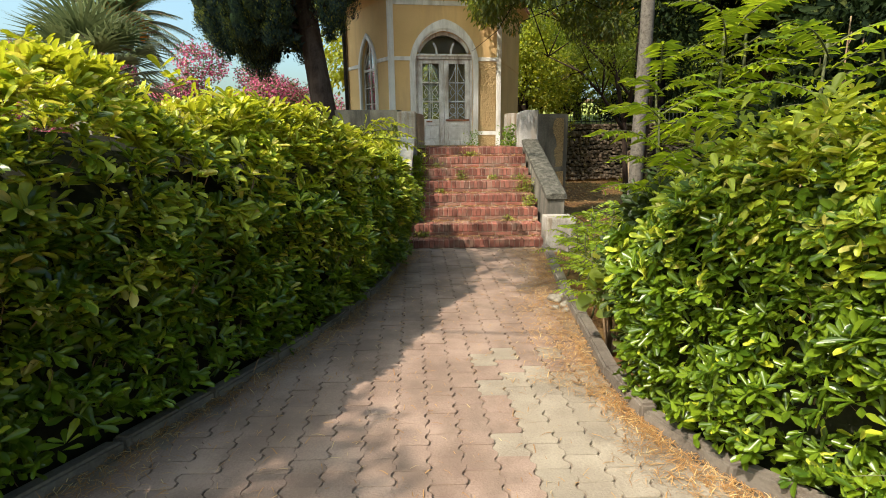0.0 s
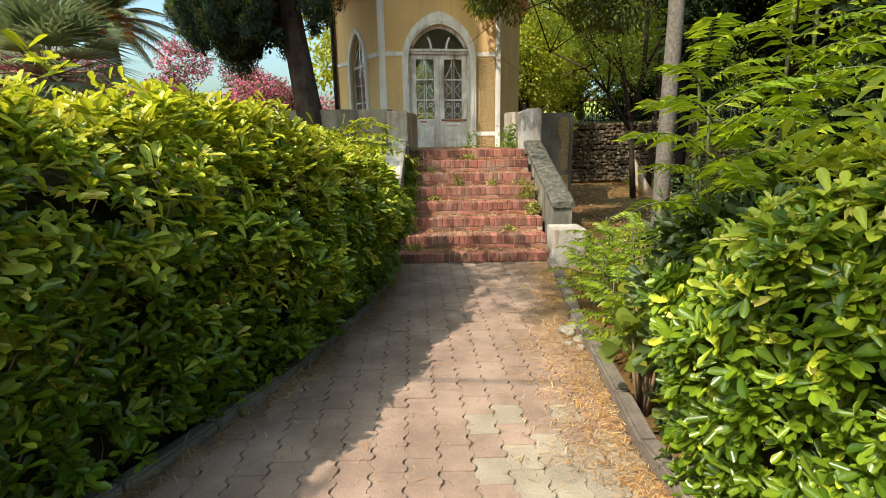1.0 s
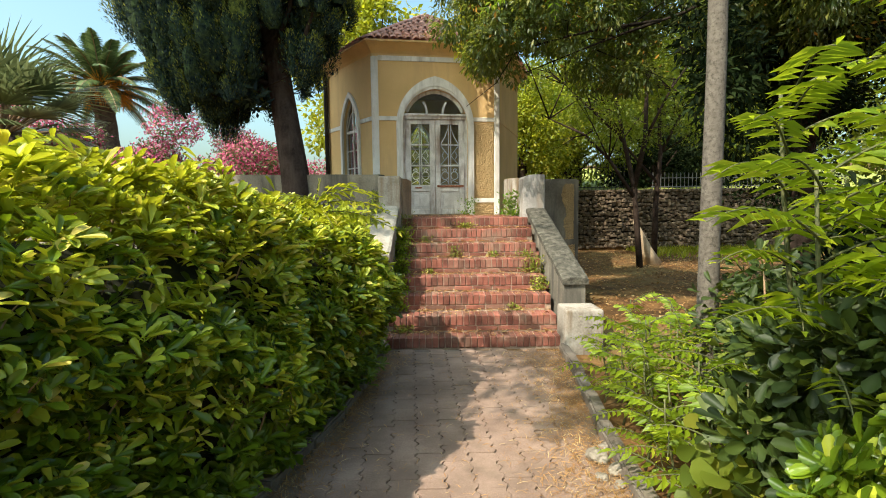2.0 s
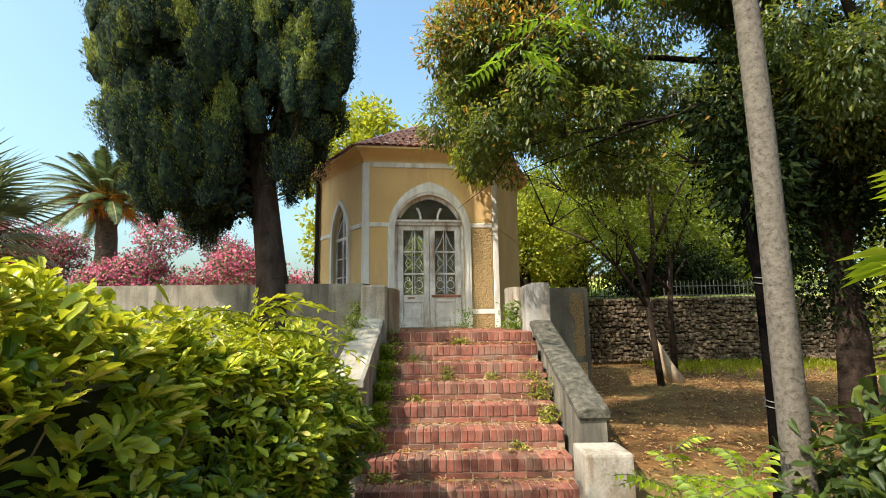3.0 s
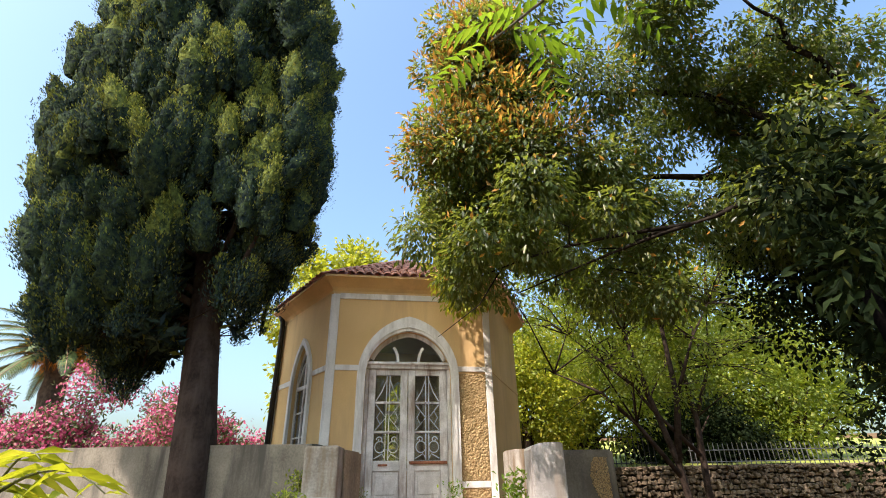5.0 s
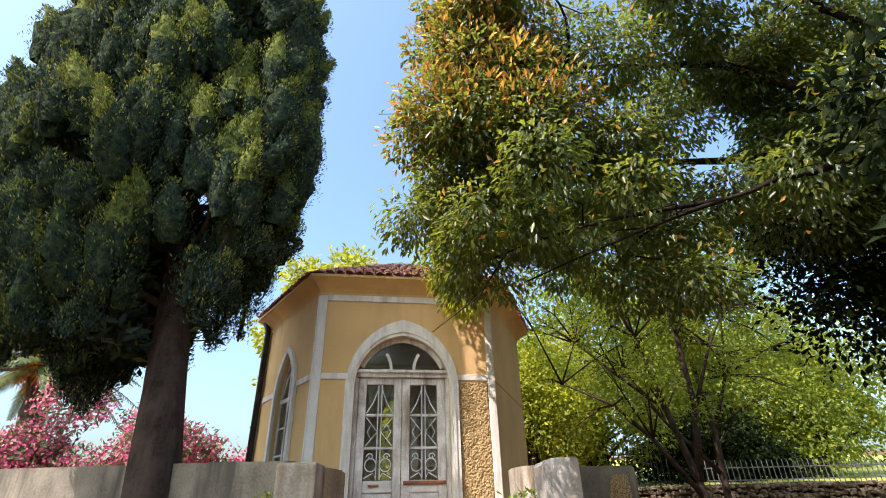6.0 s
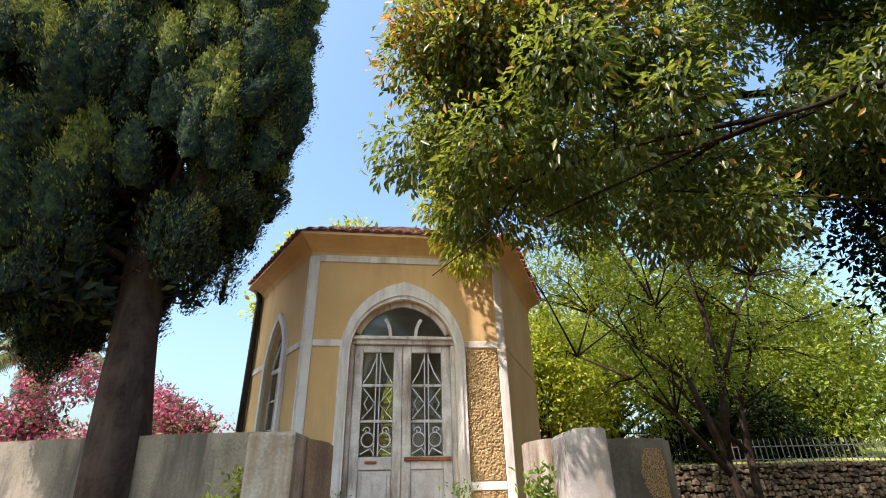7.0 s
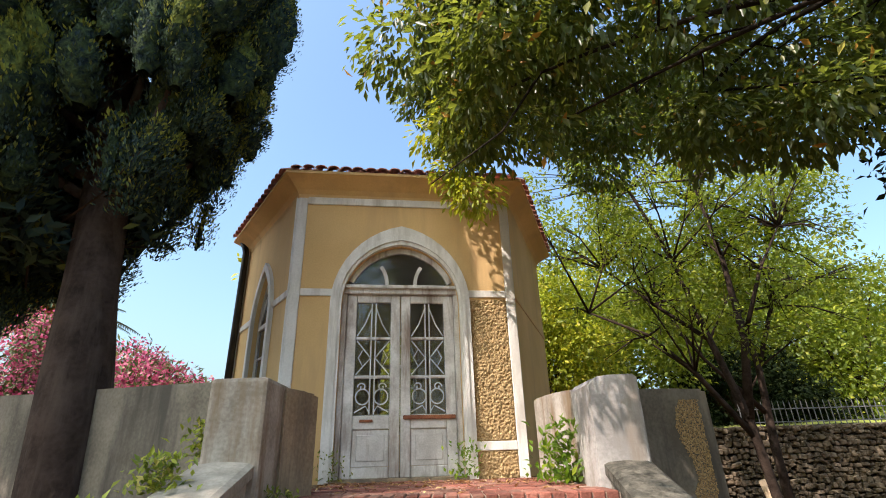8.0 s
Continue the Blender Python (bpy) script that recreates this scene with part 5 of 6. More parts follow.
for b in blobs[::6]:
    e = np.array(b[:3]) - np.array([6.4, 8.6, 0])
    s = min(stock, key=lambda q: np.linalg.norm(q - e) + 0.3 * abs(math.sin(q[0] * 17 + e[2] * 9)))
    bow = g2.normal(0, 0.10, 3) + np.array([0, 0, 0.12])
    pts_ = [s + (e - s) * q + bow * math.sin(math.pi * q) for q in np.linspace(0, 0.95, 7)]
    limbs.append(([tuple(q) for q in pts_], 0.024, 0.006))
    for q in (2, 3, 4, 5):
        e2 = pts_[q] + g2.normal(0, 0.36, 3)
        limbs.append(([tuple(pts_[q]), tuple(0.5 * (pts_[q] + e2) + g2.normal(0, 0.05, 3)), tuple(e2)], 0.009, 0.003))
bl = [(b[0] - 6.4, b[1] - 8.6, b[2], *b[3:]) for b in blobs]
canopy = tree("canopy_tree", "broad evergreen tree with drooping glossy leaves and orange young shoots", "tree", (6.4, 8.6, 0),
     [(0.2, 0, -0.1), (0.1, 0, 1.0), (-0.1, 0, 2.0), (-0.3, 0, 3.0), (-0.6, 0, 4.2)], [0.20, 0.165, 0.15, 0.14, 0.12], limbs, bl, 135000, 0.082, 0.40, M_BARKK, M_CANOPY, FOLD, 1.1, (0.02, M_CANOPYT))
def add_growth(parent, name, label, group_, foot, n, size, wide, material, shell, up, zmin):
    """More leaves of another age on some clumps of a tree."""
    P_, d_ = crown_points([(b[0] - foot[0], b[1] - foot[1], *b[2:]) for b in group_], n, shell)
    ok = P_[:, 2] > zmin
    P_, d_ = P_[ok], d_[ok]
    k_ = len(P_)
    L_ = size * rng.uniform(0.6, 1.3, k_)
    child(name, leaf_mesh(name, P_, unit(d_ + 0.7 * rand_dirs(k_) + np.array([0, 0, up])), d_ + np.array([0, 0, 0.5]) + 0.4 * rand_dirs(k_), L_, L_ * wide, material, FOLD), parent, label, "stuff")


add_growth(canopy, "orange_growth", "orange young shoots", left_crown, (6.4, 8.6), 11000, 0.092, 0.34, M_CANOPYT, 0.93, 0.4, 4.9)
add_growth(canopy, "hanging_growth", "bright lime hanging leaves", spray, (6.4, 8.6), 4200, 0.10, 0.38, M_LIME, 0.3, -0.9, 0.0)

# ---- thin trees in the garden ----
def thin_tree(name, label, foot, stems, crown, n, leafm, size=0.11):
    """A slim forked tree with an airy crown: every clump hangs on a twig of the nearest stem."""
    t = thing(name, None, label, "tree", at=Matrix.Translation(foot))
    nodes = [Vector(p) for s in stems for p in s[0] if p[2] > 2.0]
    for i, (pts, r0, r1) in enumerate(stems):
        child("trunk" if i == 0 else "limb", bm_mesh("trunk", tube(pts, list(np.linspace(r0, r1, len(pts))), 8, None, 0.08), M_BARKD, True), t)
    bm = bmesh.new()
    for b in crown:
        c = Vector(b[:3])
        a = min(nodes, key=lambda q: (q - c).length + 0.8 * max(0, q.z - c.z) + 1.1 * abs(math.sin(q.x * 13 + q.z * 5 + c.z * 7 + c.x * 11)))
        m = a.lerp(c, 0.5) + Vector((0.1 * math.sin(c.x * 9), 0.1 * math.cos(c.y * 9), 0.12))
        tube([a, m, c], [0.022, 0.014, 0.005], 5, bm)
        for q in range(2):
            e = c + Vector((math.sin(c.x * 7 + q * 3), math.cos(c.z * 5 + q * 2), 0.4)) * 0.35
            tube([m, m.lerp(e, 0.5), e], [0.008, 0.006, 0.003], 4, bm)
    child("fine_branching", bm_mesh("fine_branching", bm, M_BARKD, True), t, kind="stuff")
    P, d = crown_points(crown, n, 0.2)
    L = size * rng.uniform(0.6, 1.3, n)
    child("crown", leaf_mesh("crown", P, unit(d + rand_dirs(n) + np.array([0, 0, -0.2])), np.array([0, 0, 1]) + 0.7 * rand_dirs(n), L, L * 0.5, leafm), t, kind="stuff")
    return t


thin_tree("thin_tree", "thin dark forked tree with light green leaves in the garden", (5.0, 14.47, 0),
          [([(0.15, 0, -0.05), (0.05, 0, 1.0), (-0.05, 0, 2.0), (-0.35, 0, 3.2), (-0.6, 0.1, 4.6), (-1.1, 0.1, 6.0), (-1.5, 0.1, 7.6)], 0.08, 0.018), ([(-0.05, 0, 2.0), (0.2, 0, 3.2), (0.2, 0, 4.6), (0.1, 0.1, 6.2), (0.3, 0.1, 7.8)], 0.07, 0.015),
           ([(0.0, 0, 1.7), (-0.7, 0, 2.7), (-1.3, 0, 3.3), (-2.2, 0, 3.7)], 0.05, 0.015), ([(-0.35, 0, 3.2), (-1.0, 0.3, 3.9), (-1.7, 0.4, 4.6)], 0.04, 0.012), ([(0.2, 0, 3.2), (0.8, 0, 4.4), (1.4, 0.1, 5.2)], 0.04, 0.012)],
          clumps((-0.5, 0.1, 5.4), (3.1, 1.4, 3.0), 120, 0.34, 31), 16000, M_THIN, 0.085)
thin_tree("thin_tree", "slim leaning tree with light green leaves in the garden", (6.3, 16.2, 0),
          [([(0, 0, -0.05), (0.0, 0, 1.6), (0.1, 0, 3.0), (0.0, 0, 4.6), (-0.3, 0, 6.5)], 0.09, 0.03), ([(0.1, 0, 3.0), (0.7, 0, 4.2), (1.0, 0, 5.6)], 0.05, 0.015), ([(0.0, 0, 2.2), (-0.9, 0, 3.2), (-1.6, 0, 4.4)], 0.05, 0.012)],
          clumps((0, 0, 5.6), (3.2, 1.4, 2.6), 100, 0.36, 32), 15000, M_THIN, 0.095)
block("tree_stump", "pale split stump leaning by a thin tree", "stump", tube([(5.75, 15.0, -0.05), (5.55, 15.0, 0.35), (5.35, 15.0, 0.8), (5.2, 15.0, 1.15)], [0.22, 0.15, 0.10, 0.05], 9, bumpy=0.3), M_PALE, "", True)


old = thing("dead_trunk", None, "dark bare trunk bound with pale wire straps", "trunk", at=Matrix.Translation((2.47, 6.70, 0)))
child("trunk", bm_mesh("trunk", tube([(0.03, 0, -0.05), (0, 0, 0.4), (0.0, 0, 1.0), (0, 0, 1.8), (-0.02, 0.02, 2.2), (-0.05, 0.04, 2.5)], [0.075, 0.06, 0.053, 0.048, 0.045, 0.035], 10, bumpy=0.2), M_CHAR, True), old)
for z_, r_ in ((0.22, 0.074), (0.30, 0.072), (1.0, 0.060), (1.04, 0.060), (1.86, 0.056), (1.9, 0.055)):
    ring_pts = [(r_ * math.cos(q), r_ * math.sin(q), z_ + 0.01 * math.sin(q)) for q in np.linspace(0, 2 * math.pi, 15)]
    child("strap", bm_mesh("strap", tube(ring_pts, [0.004] * 15, 5), M_GREYIRON, True), old, "pale wire strap")


P, d = crown_points([(0, 0, 2.6, 0.3, 0.3, 0.35), (0.15, 0.1, 2.9, 0.35, 0.3, 0.4), (-0.1, 0.1, 3.2, 0.3, 0.3, 0.35), (0.25, 0.2, 2.2, 0.25, 0.25, 0.3)], 1600, 0.3)
child("crown", leaf_mesh("crown", P, unit(d + rand_dirs(1600) + np.array([0, 0, -0.5])), rand_dirs(1600) + np.array([0, 0, 0.8]), 0.10, 0.035, M_DARK), old, kind="stuff")

# ---- woods behind ----
def wood(name, label, c, radii, k, size, n, leafm, leaf, seed, trunk=True):
    bl = [(b[0] - c[0], b[1] - c[1], b[2], *b[3:]) for b in clumps(c, radii, k, size, seed)]
    z = max(0.5, c[2] - radii[2] * 0.6)
    limbs_ = [([(0, 0, z * 0.8), (0.5 * b[0], 0.5 * b[1], 0.5 * (z + b[2])), b[:3]], 0.06, 0.015) for b in bl[:12]]
    return tree(name, label, "tree", (c[0], c[1], 0), [(0, 0, -0.1), (0.05, 0, z * 0.5), (0, 0, z), (0, 0, c[2])], [0.22, 0.18, 0.14, 0.06], limbs_, bl, n, leaf, 0.55, M_BARKD, leafm, FOLD, 0.2, shell=0.3)


wood("plane_tree", "sunlit yellow-green broadleaf tree behind the pavilion", (-2.2, 19.4, 6.3), (2.7, 1.6, 3.2), 70, 0.6, 13000, M_LIME, 0.2, 41)
wood("broadleaf_tree", "bright green broadleaf tree beside the pavilion", (4.6, 19.8, 4.2), (3.0, 1.6, 2.2), 50, 0.7, 17000, M_THIN, 0.13, 42)
wood("broadleaf_tree", "green broadleaf tree behind the stone wall", (9.2, 22.5, 5.2), (3.6, 1.6, 2.4), 60, 0.8, 15000, M_GREEN, 0.17, 43)
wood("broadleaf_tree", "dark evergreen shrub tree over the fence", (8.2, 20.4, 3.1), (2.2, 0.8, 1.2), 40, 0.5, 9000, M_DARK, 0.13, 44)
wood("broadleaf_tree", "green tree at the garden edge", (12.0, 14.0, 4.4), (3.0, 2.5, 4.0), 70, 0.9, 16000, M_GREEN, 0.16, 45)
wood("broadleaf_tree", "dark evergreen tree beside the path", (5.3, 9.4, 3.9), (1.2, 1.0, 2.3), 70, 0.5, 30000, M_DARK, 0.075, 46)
wood("broadleaf_tree", "green broadleaf tree behind the pavilion corner", (2.8, 18.2, 3.8), (2.2, 1.2, 2.9), 64, 0.6, 19000, M_LIME, 0.11, 47)
wood("broadleaf_tree", "tall light green tree behind the stone wall", (5.6, 21.6, 6.6), (3.4, 1.4, 3.0), 56, 0.6, 8000, M_THIN, 0.18, 58)
wood("broadleaf_tree", "tall green tree far behind the garden", (14.5, 27.0, 6.0), (6.0, 2.0, 4.5), 80, 1.2, 14000, M_GREEN, 0.26, 48)
wood("broadleaf_tree", "green tree behind the iron fence", (12.5, 21.5, 4.6), (2.6, 1.0, 2.6), 50, 0.7, 11000, M_THIN, 0.15, 50)
wood("broadleaf_tree", "green shrub tree behind the pavilion window", (-0.6, 17.9, 2.6), (1.1, 0.6, 1.6), 24, 0.45, 5000, M_LIME, 0.14, 56)
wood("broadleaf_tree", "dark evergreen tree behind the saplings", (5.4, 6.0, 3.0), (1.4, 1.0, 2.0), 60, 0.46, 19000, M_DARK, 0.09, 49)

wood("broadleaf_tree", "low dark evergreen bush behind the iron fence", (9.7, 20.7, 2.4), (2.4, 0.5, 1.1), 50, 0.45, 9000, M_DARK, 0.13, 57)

# Unseen trees, added to fill the panes' reflections and cut the skylight.
for i, (x, y, h, r) in enumerate(((-4.0, -9.0, 5.0, 3.0), (2.0, -11.0, 6.0, 3.5), (8.0, -7.0, 5.5, 3.2), (-11.0, -6.0, 5.0, 3.2), (13.0, 0.0, 5.5, 3.4))):
    wood("broadleaf_tree", "unseen leafy green tree added behind the start of the path", (x, y, h), (r, r * 0.7, h * 0.75), 50, 1.1, 5000, M_GREEN, 0.34, 80 + i)
# Unseen tree: each clump is placed to cast shade on path, stairs or wall.
over = clumps((-3.2, 2.9, 6.6), (0.85, 1.7, 0.6), 21, 0.30, 71) + clumps((-5.5, 6.6, 7.6), (1.8, 1.5, 1.2), 72, 0.5, 72) + clumps((-2.1, 0.1, 6.5), (0.6, 0.8, 0.5), 16, 0.30, 73) + clumps((-5.2, -1.5, 6.5), (0.55, 1.1, 0.4), 16, 0.34, 74)
tree("shade_tree", "unseen tall tree added to shade the hedge and path", "tree", (-7.2, 1.6, 0), [(0, 0, -0.1), (0.1, 0, 2.0), (0.2, 0.3, 4.0), (0.5, 0.8, 6.0)], [0.3, 0.24, 0.2, 0.13],
     [([(0.3, 0.4, 4.6), (0.5 * (b[0] + 7.2), 0.5 * (b[1] - 1.6), 6.0), (b[0] + 7.2, b[1] - 1.6, b[2])], 0.035, 0.006) for b in over[::14]],
     [(b[0] + 7.2, b[1] - 1.6, *b[2:]) for b in over], 18000, 0.13, 0.5, M_BARKD, M_GREEN, FOLD, 0.2, shell=0.4)


# ---- palms ----
def palm(name, label, foot, trunk_h, r, n, length, leafm, fan=False, fruit=False, seed=1, lean=0.02):
    g = np.random.default_rng(seed)
    t = thing(name, None, label, "palm", at=Matrix.Translation(foot))
    zs = np.linspace(-0.1, trunk_h, 14)
    rr = [r * (1.25 if z < 0.3 else 1.0) * (1 + 0.05 * (-1) ** i) for i, z in enumerate(zs)]
    rr[-1] *= 1.5
    rr[-2] *= 1.3
    child("trunk", bm_mesh("trunk", tube([(lean * z, 0, z) for z in zs], rr, 12, bumpy=0.15), M_BARKP, True), t)
    TOP = Vector((lean * trunk_h, 0, trunk_h))
    lv, bm = [], bmesh.new()
    for i in range(n):
        a, e = i * 2.4, 1.3 - (1.85 if fan else 1.5) * (i / n)
        D = Vector((math.cos(a) * math.cos(e), math.sin(a) * math.cos(e), math.sin(e)))
        L_ = length * g.uniform(0.85, 1.1)
        if fan:
            c = TOP + D * L_ * 0.5
            tube([TOP, c], [0.02, 0.015], 4, bm)
            S = D.cross(Vector((0, 0, 1))).normalized()
            for k in range(17):
                b = (k - 8) * 0.17
                d = D * math.cos(b) + S * math.sin(b)
                lv.append((c, d - Vector((0, 0, 0.15)), S.cross(D), L_ * 0.55 * math.cos(b * 0.5), 0.05))
        else:
            S = D.cross(Vector((0, 0, 1))).normalized() if abs(D.z) < 0.98 else Vector((1, 0, 0))
            sp = []
            for k in range(45):
                q = k / 44
                c = TOP + D * (L_ * q) - Vector((0, 0, 1)) * (0.42 * L_ * q ** 2.2 * (0.5 + 0.5 * math.cos(e)))
                sp.append(c)
                if k > 4:
                    ax = (sp[-1] - sp[-2]).normalized()
                    for s in (-1, 1):
                        lv.append((c, (ax * 0.85 + S * s + S.cross(ax) * -0.3).normalized(), S.cross(ax), 0.52 * math.sin(math.pi * (0.12 + 0.8 * q)) * g.uniform(0.85, 1.1), 0.06))
            tube(sp[::4], list(np.linspace(0.045, 0.012, len(sp[::4]))), 4, bm)
    child("rib_growth", bm_mesh("rib_growth", bm, M_TWIG, True), t, kind="stuff")
    a3_ = [np.array([tuple(l[i]) for l in lv]) for i in range(3)]
    child("crown", leaf_mesh("crown", a3_[0], a3_[1], a3_[2], np.array([l[3] for l in lv]), np.array([l[4] for l in lv]), leafm, BLADE), t, kind="stuff")
    if fruit:
        P, d = crown_points([(TOP.x + 0.75 * math.cos(q), 0.75 * math.sin(q), trunk_h - 0.1, 0.5, 0.5, 0.5) for q in (0, 1.3, 2.6, 3.9, 5.2)], 1500, 0.2)
        child("fruit_growth", leaf_mesh("fruit_growth", P, unit(d + np.array([0, 0, -0.3])), rand_dirs(1500), 0.35, 0.035, M_FRUIT, BLADE), t, "orange fruit stalks", "stuff")
    return t


palm("date_palm", "tall date palm with orange fruit stalks beyond the wall", (-13.7, 23.5, -0.1), 6.7, 0.40, 60, 3.2, M_PALM, False, True, 3, -0.04)
palm("fan_palm", "fan palm with grey-green leaves beyond the hedge", (-5.35, 8.4, -0.1), 2.6, 0.14, 48, 1.3, M_PALMF, True, False, 4)


# ---- oleanders ----
def oleander(foot, radii, n, seed, pink=0.5):
    bl = [(b[0], b[1], b[2], *b[3:]) for b in clumps((0, 0, radii[2] * 1.12), radii, 34, 0.55, seed)]
    t = tree("oleander", "large oleander bush covered in pink blossom beyond the wall", "shrub", foot, [(0, 0, -0.1), (0, 0, 0.8), (0.1, 0, 1.6)], [0.10, 0.08, 0.05],
             [([(0, 0, 0.3), (0.5 * b[0], 0.5 * b[1], 0.5 * b[2]), b[:3]], 0.04, 0.012) for b in bl[:14]], bl, n, 0.16, 0.24, M_TWIG, M_OLEAF, FOLD, 0.0, None, "oleanders", 0.3)
    k = int(n * pink * 2.6)
    P, d = crown_points(bl, k, 0.8)
    child("blossom", leaf_mesh("blossom", P, rand_dirs(k), d + 0.3 * rand_dirs(k), 0.062, 0.06, M_PINK, FOLD), t, "pink blossom", "stuff")


oleander((-7.4, 15.5, 0), (1.4, 1.2, 1.95), 9000, 51, 0.9)
oleander((-5.4, 15.8, 0), (1.3, 1.2, 1.75), 8000, 52, 0.9)
oleander((-10.6, 15.5, 0), (1.8, 1.3, 2.1), 9000, 53, 0.7)
oleander((-14.5, 18.0, 0), (2.6, 1.5, 2.4), 9000, 54, 0.6)
oleander((-3.9, 16.5, 0), (0.9, 0.9, 1.45), 4000, 55, 0.9)


# ---- iron fence on the stone wall ----
def fence(name, x0, x1, h, material, label):
    root = thing(name, None, label, "fence")
    post = bm_mesh("picket", tube([(0, 0, 0), (0, 0, h - 0.08), (0, 0, h)], [0.012, 0.012, 0.002], 6), material)
    k = int((x1 - x0) / 0.14)
    for i in range(k + 1):
        o = child("picket", post, root)
        o.location = (x0 + i * 0.14, 19.28, 2.04)
    for z in (0.12, h - 0.2):
        child("rail", bm_mesh("rail", box_bm(x0 - 0.05, x1 + 0.05, 19.265, 19.295, 2.04 + z - 0.012, 2.04 + z + 0.012, 0.003, 1), material), root)


fence("iron_fence", 4.2, 6.6, 1.0, M_IRON, "black iron picket fence on the stone wall")
fence("iron_fence", 7.6, 14.5, 0.62, M_GREYIRON, "grey iron picket fence on the stone wall")


# ---- pieces: stair bricks, pavers, wall stones, roof tiles ----
def brick_mesh(name, sx, sy, sz, material, seed):
    bm = box_bm(-sx / 2, sx / 2, -sy / 2, sy / 2, -sz / 2, sz / 2)
    bmesh.ops.bevel(bm, geom=[e for e in bm.edges], offset=min(sx, sy, sz) * 0.09, segments=1, affect="EDGES")
    wobble(bm, 0.0025, seed, 20)
    return bm_mesh(name, bm, material)


def lay(mesh, parent, x, y, z, rz=0.0, rx=0.0, name="brick"):
    o = child(name, mesh, parent)
    o.matrix_basis = Matrix.Translation((x, y, z)) @ Euler((rx, 0, rz)).to_matrix().to_4x4()
    return o


row = [brick_mesh("brick", 0.066, 0.25, 0.118, M_BRICK, i) for i in range(4)]
flat_b = [brick_mesh("brick", 0.24, 0.12, 0.052, M_BRICK, 10 + i) for i in range(3)]
rb = random.Random(4)
for k, (y, z) in enumerate(zip(STEP_Y, STEP_Z)):
    x = ST_X0 + 0.04
    depth = 0.25
    while x < ST_X1 - 0.02:
        lay(rb.choice(row), stairs, x, y + depth / 2 + rb.uniform(-0.004, 0.004), z - 0.059 + rb.uniform(-0.003, 0.002), rb.uniform(-0.012, 0.012))
        x += 0.0745
    if k > 0:
        x = ST_X0 + 0.06 + 0.12 * (k % 2)
        while x < ST_X1 - 0.05:
            lay(rb.choice(flat_b), stairs, x, y + 0.066 + rb.uniform(-0.003, 0.003), z - 0.155 + rb.uniform(-0.002, 0.002))
            x += 0.252
# landing behind the nosing row
lb = bmesh.new()
for i in range(8):
    for j in range(9):
        x = ST_X0 + 0.14 + i * 0.252 + 0.12 * (j % 2)
        if x < ST_X1 - 0.1:
            bar(x - 0.12, x + 0.12, LAND - 0.05, LAND - 0.002 + rb.uniform(-0.003, 0.0), 10.07 + j * 0.128 + j * 0.06, 10.19 + j * 0.128 + j * 0.06, lb, 0.004)
child("landing_bricks", bm_mesh("landing_bricks", lb, M_BRICK), stairs, kind="stuff")


PX, PY = 0.172, 0.20
zig = [(0.0, 0.0), (0.012, 0.08), (0.012, 0.2), (-0.012, 0.3), (-0.012, 0.42), (0.0, 0.5), (0.012, 0.58), (0.012, 0.7), (-0.012, 0.8), (-0.012, 0.92), (0.0, 1.0)]


def paver_mesh(material, seed):
    g_ = 0.0028
    left_ = [(-PX / 2 + dx + g_, -PY / 2 + t * PY) for dx, t in zig]
    right_ = [(PX / 2 + dx - g_, -PY / 2 + t * PY) for dx, t in zig]
    left_[0] = (left_[0][0], left_[0][1] + 0.001)
    right_[0] = (right_[0][0], right_[0][1] + 0.001)
    left_[-1] = (left_[-1][0], left_[-1][1] - 0.001)
    right_[-1] = (right_[-1][0], right_[-1][1] - 0.001)
    out = right_ + left_[::-1]
    bm = bmesh.new()
    n = len(out)
    lo = [bm.verts.new((x, y, -0.05)) for x, y in out]
    hi = [bm.verts.new((x, y, -0.004)) for x, y in out]
    cx_ = [bm.verts.new((x * 0.98, y * 0.99, 0.001)) for x, y in out]
    for i in range(n):
        j = (i + 1) % n
        bm.faces.new((lo[i], lo[j], hi[j], hi[i])), bm.faces.new((hi[i], hi[j], cx_[j], cx_[i]))
    bm.faces.new(cx_)
    wobble(bm, 0.002, seed, 15)
    return bm_mesh("paver", bm, material)


pav = [paver_mesh(M_PAVER, i) for i in range(3)]
pavg = [paver_mesh(M_PAVERG, 5 + i) for i in range(2)]
paving = thing("paving", None, "worn pinkish interlocking concrete pavers of the path", "paving", kind="structure")
cells = []
for i in range(-26, 30):
    for j in range(0, 46):
        x, y = i * PX + 0.12, -1.2 + j * PY + (PY / 2 if i % 2 else 0)
        x -= 0.05 * (y - 4)
        if kx(KERB_L, y) + 0.06 < x < kx(KERB_R, y) - 0.06 and y < 7.66:
            cells.append((x, y))
near = [c for c in cells if 2.35 < c[1] < 5.6 and -1.7 < c[0] < 1.2]
near = sorted(near, key=lambda c: c[1])[:300]
nearset = set(near)
far_p = bmesh.new()
for c in cells:
    grey = c[0] > 0.1 and c[1] < 4.2 and rb.random() < 1.2 * (c[0] + 0.2) * min(1.0, 4.3 - c[1])
    me = rb.choice(pavg if grey else pav)
    z = rb.uniform(-0.004, 0.003)
    if c in nearset:
        lay(me, paving, c[0], c[1], z, rb.uniform(-0.01, 0.01), rb.uniform(-0.01, 0.01), "paver")
    else:
        a = len(far_p.verts)
        far_p.from_mesh(me)
        far_p.verts.ensure_lookup_table()
        for v in far_p.verts[a:]:
            v.co += Vector((c[0], c[1], z))
child("far_pavers", bm_mesh("far_pavers", far_p, M_PAVER), paving, kind="stuff")

# stones of the garden wall
stones = []
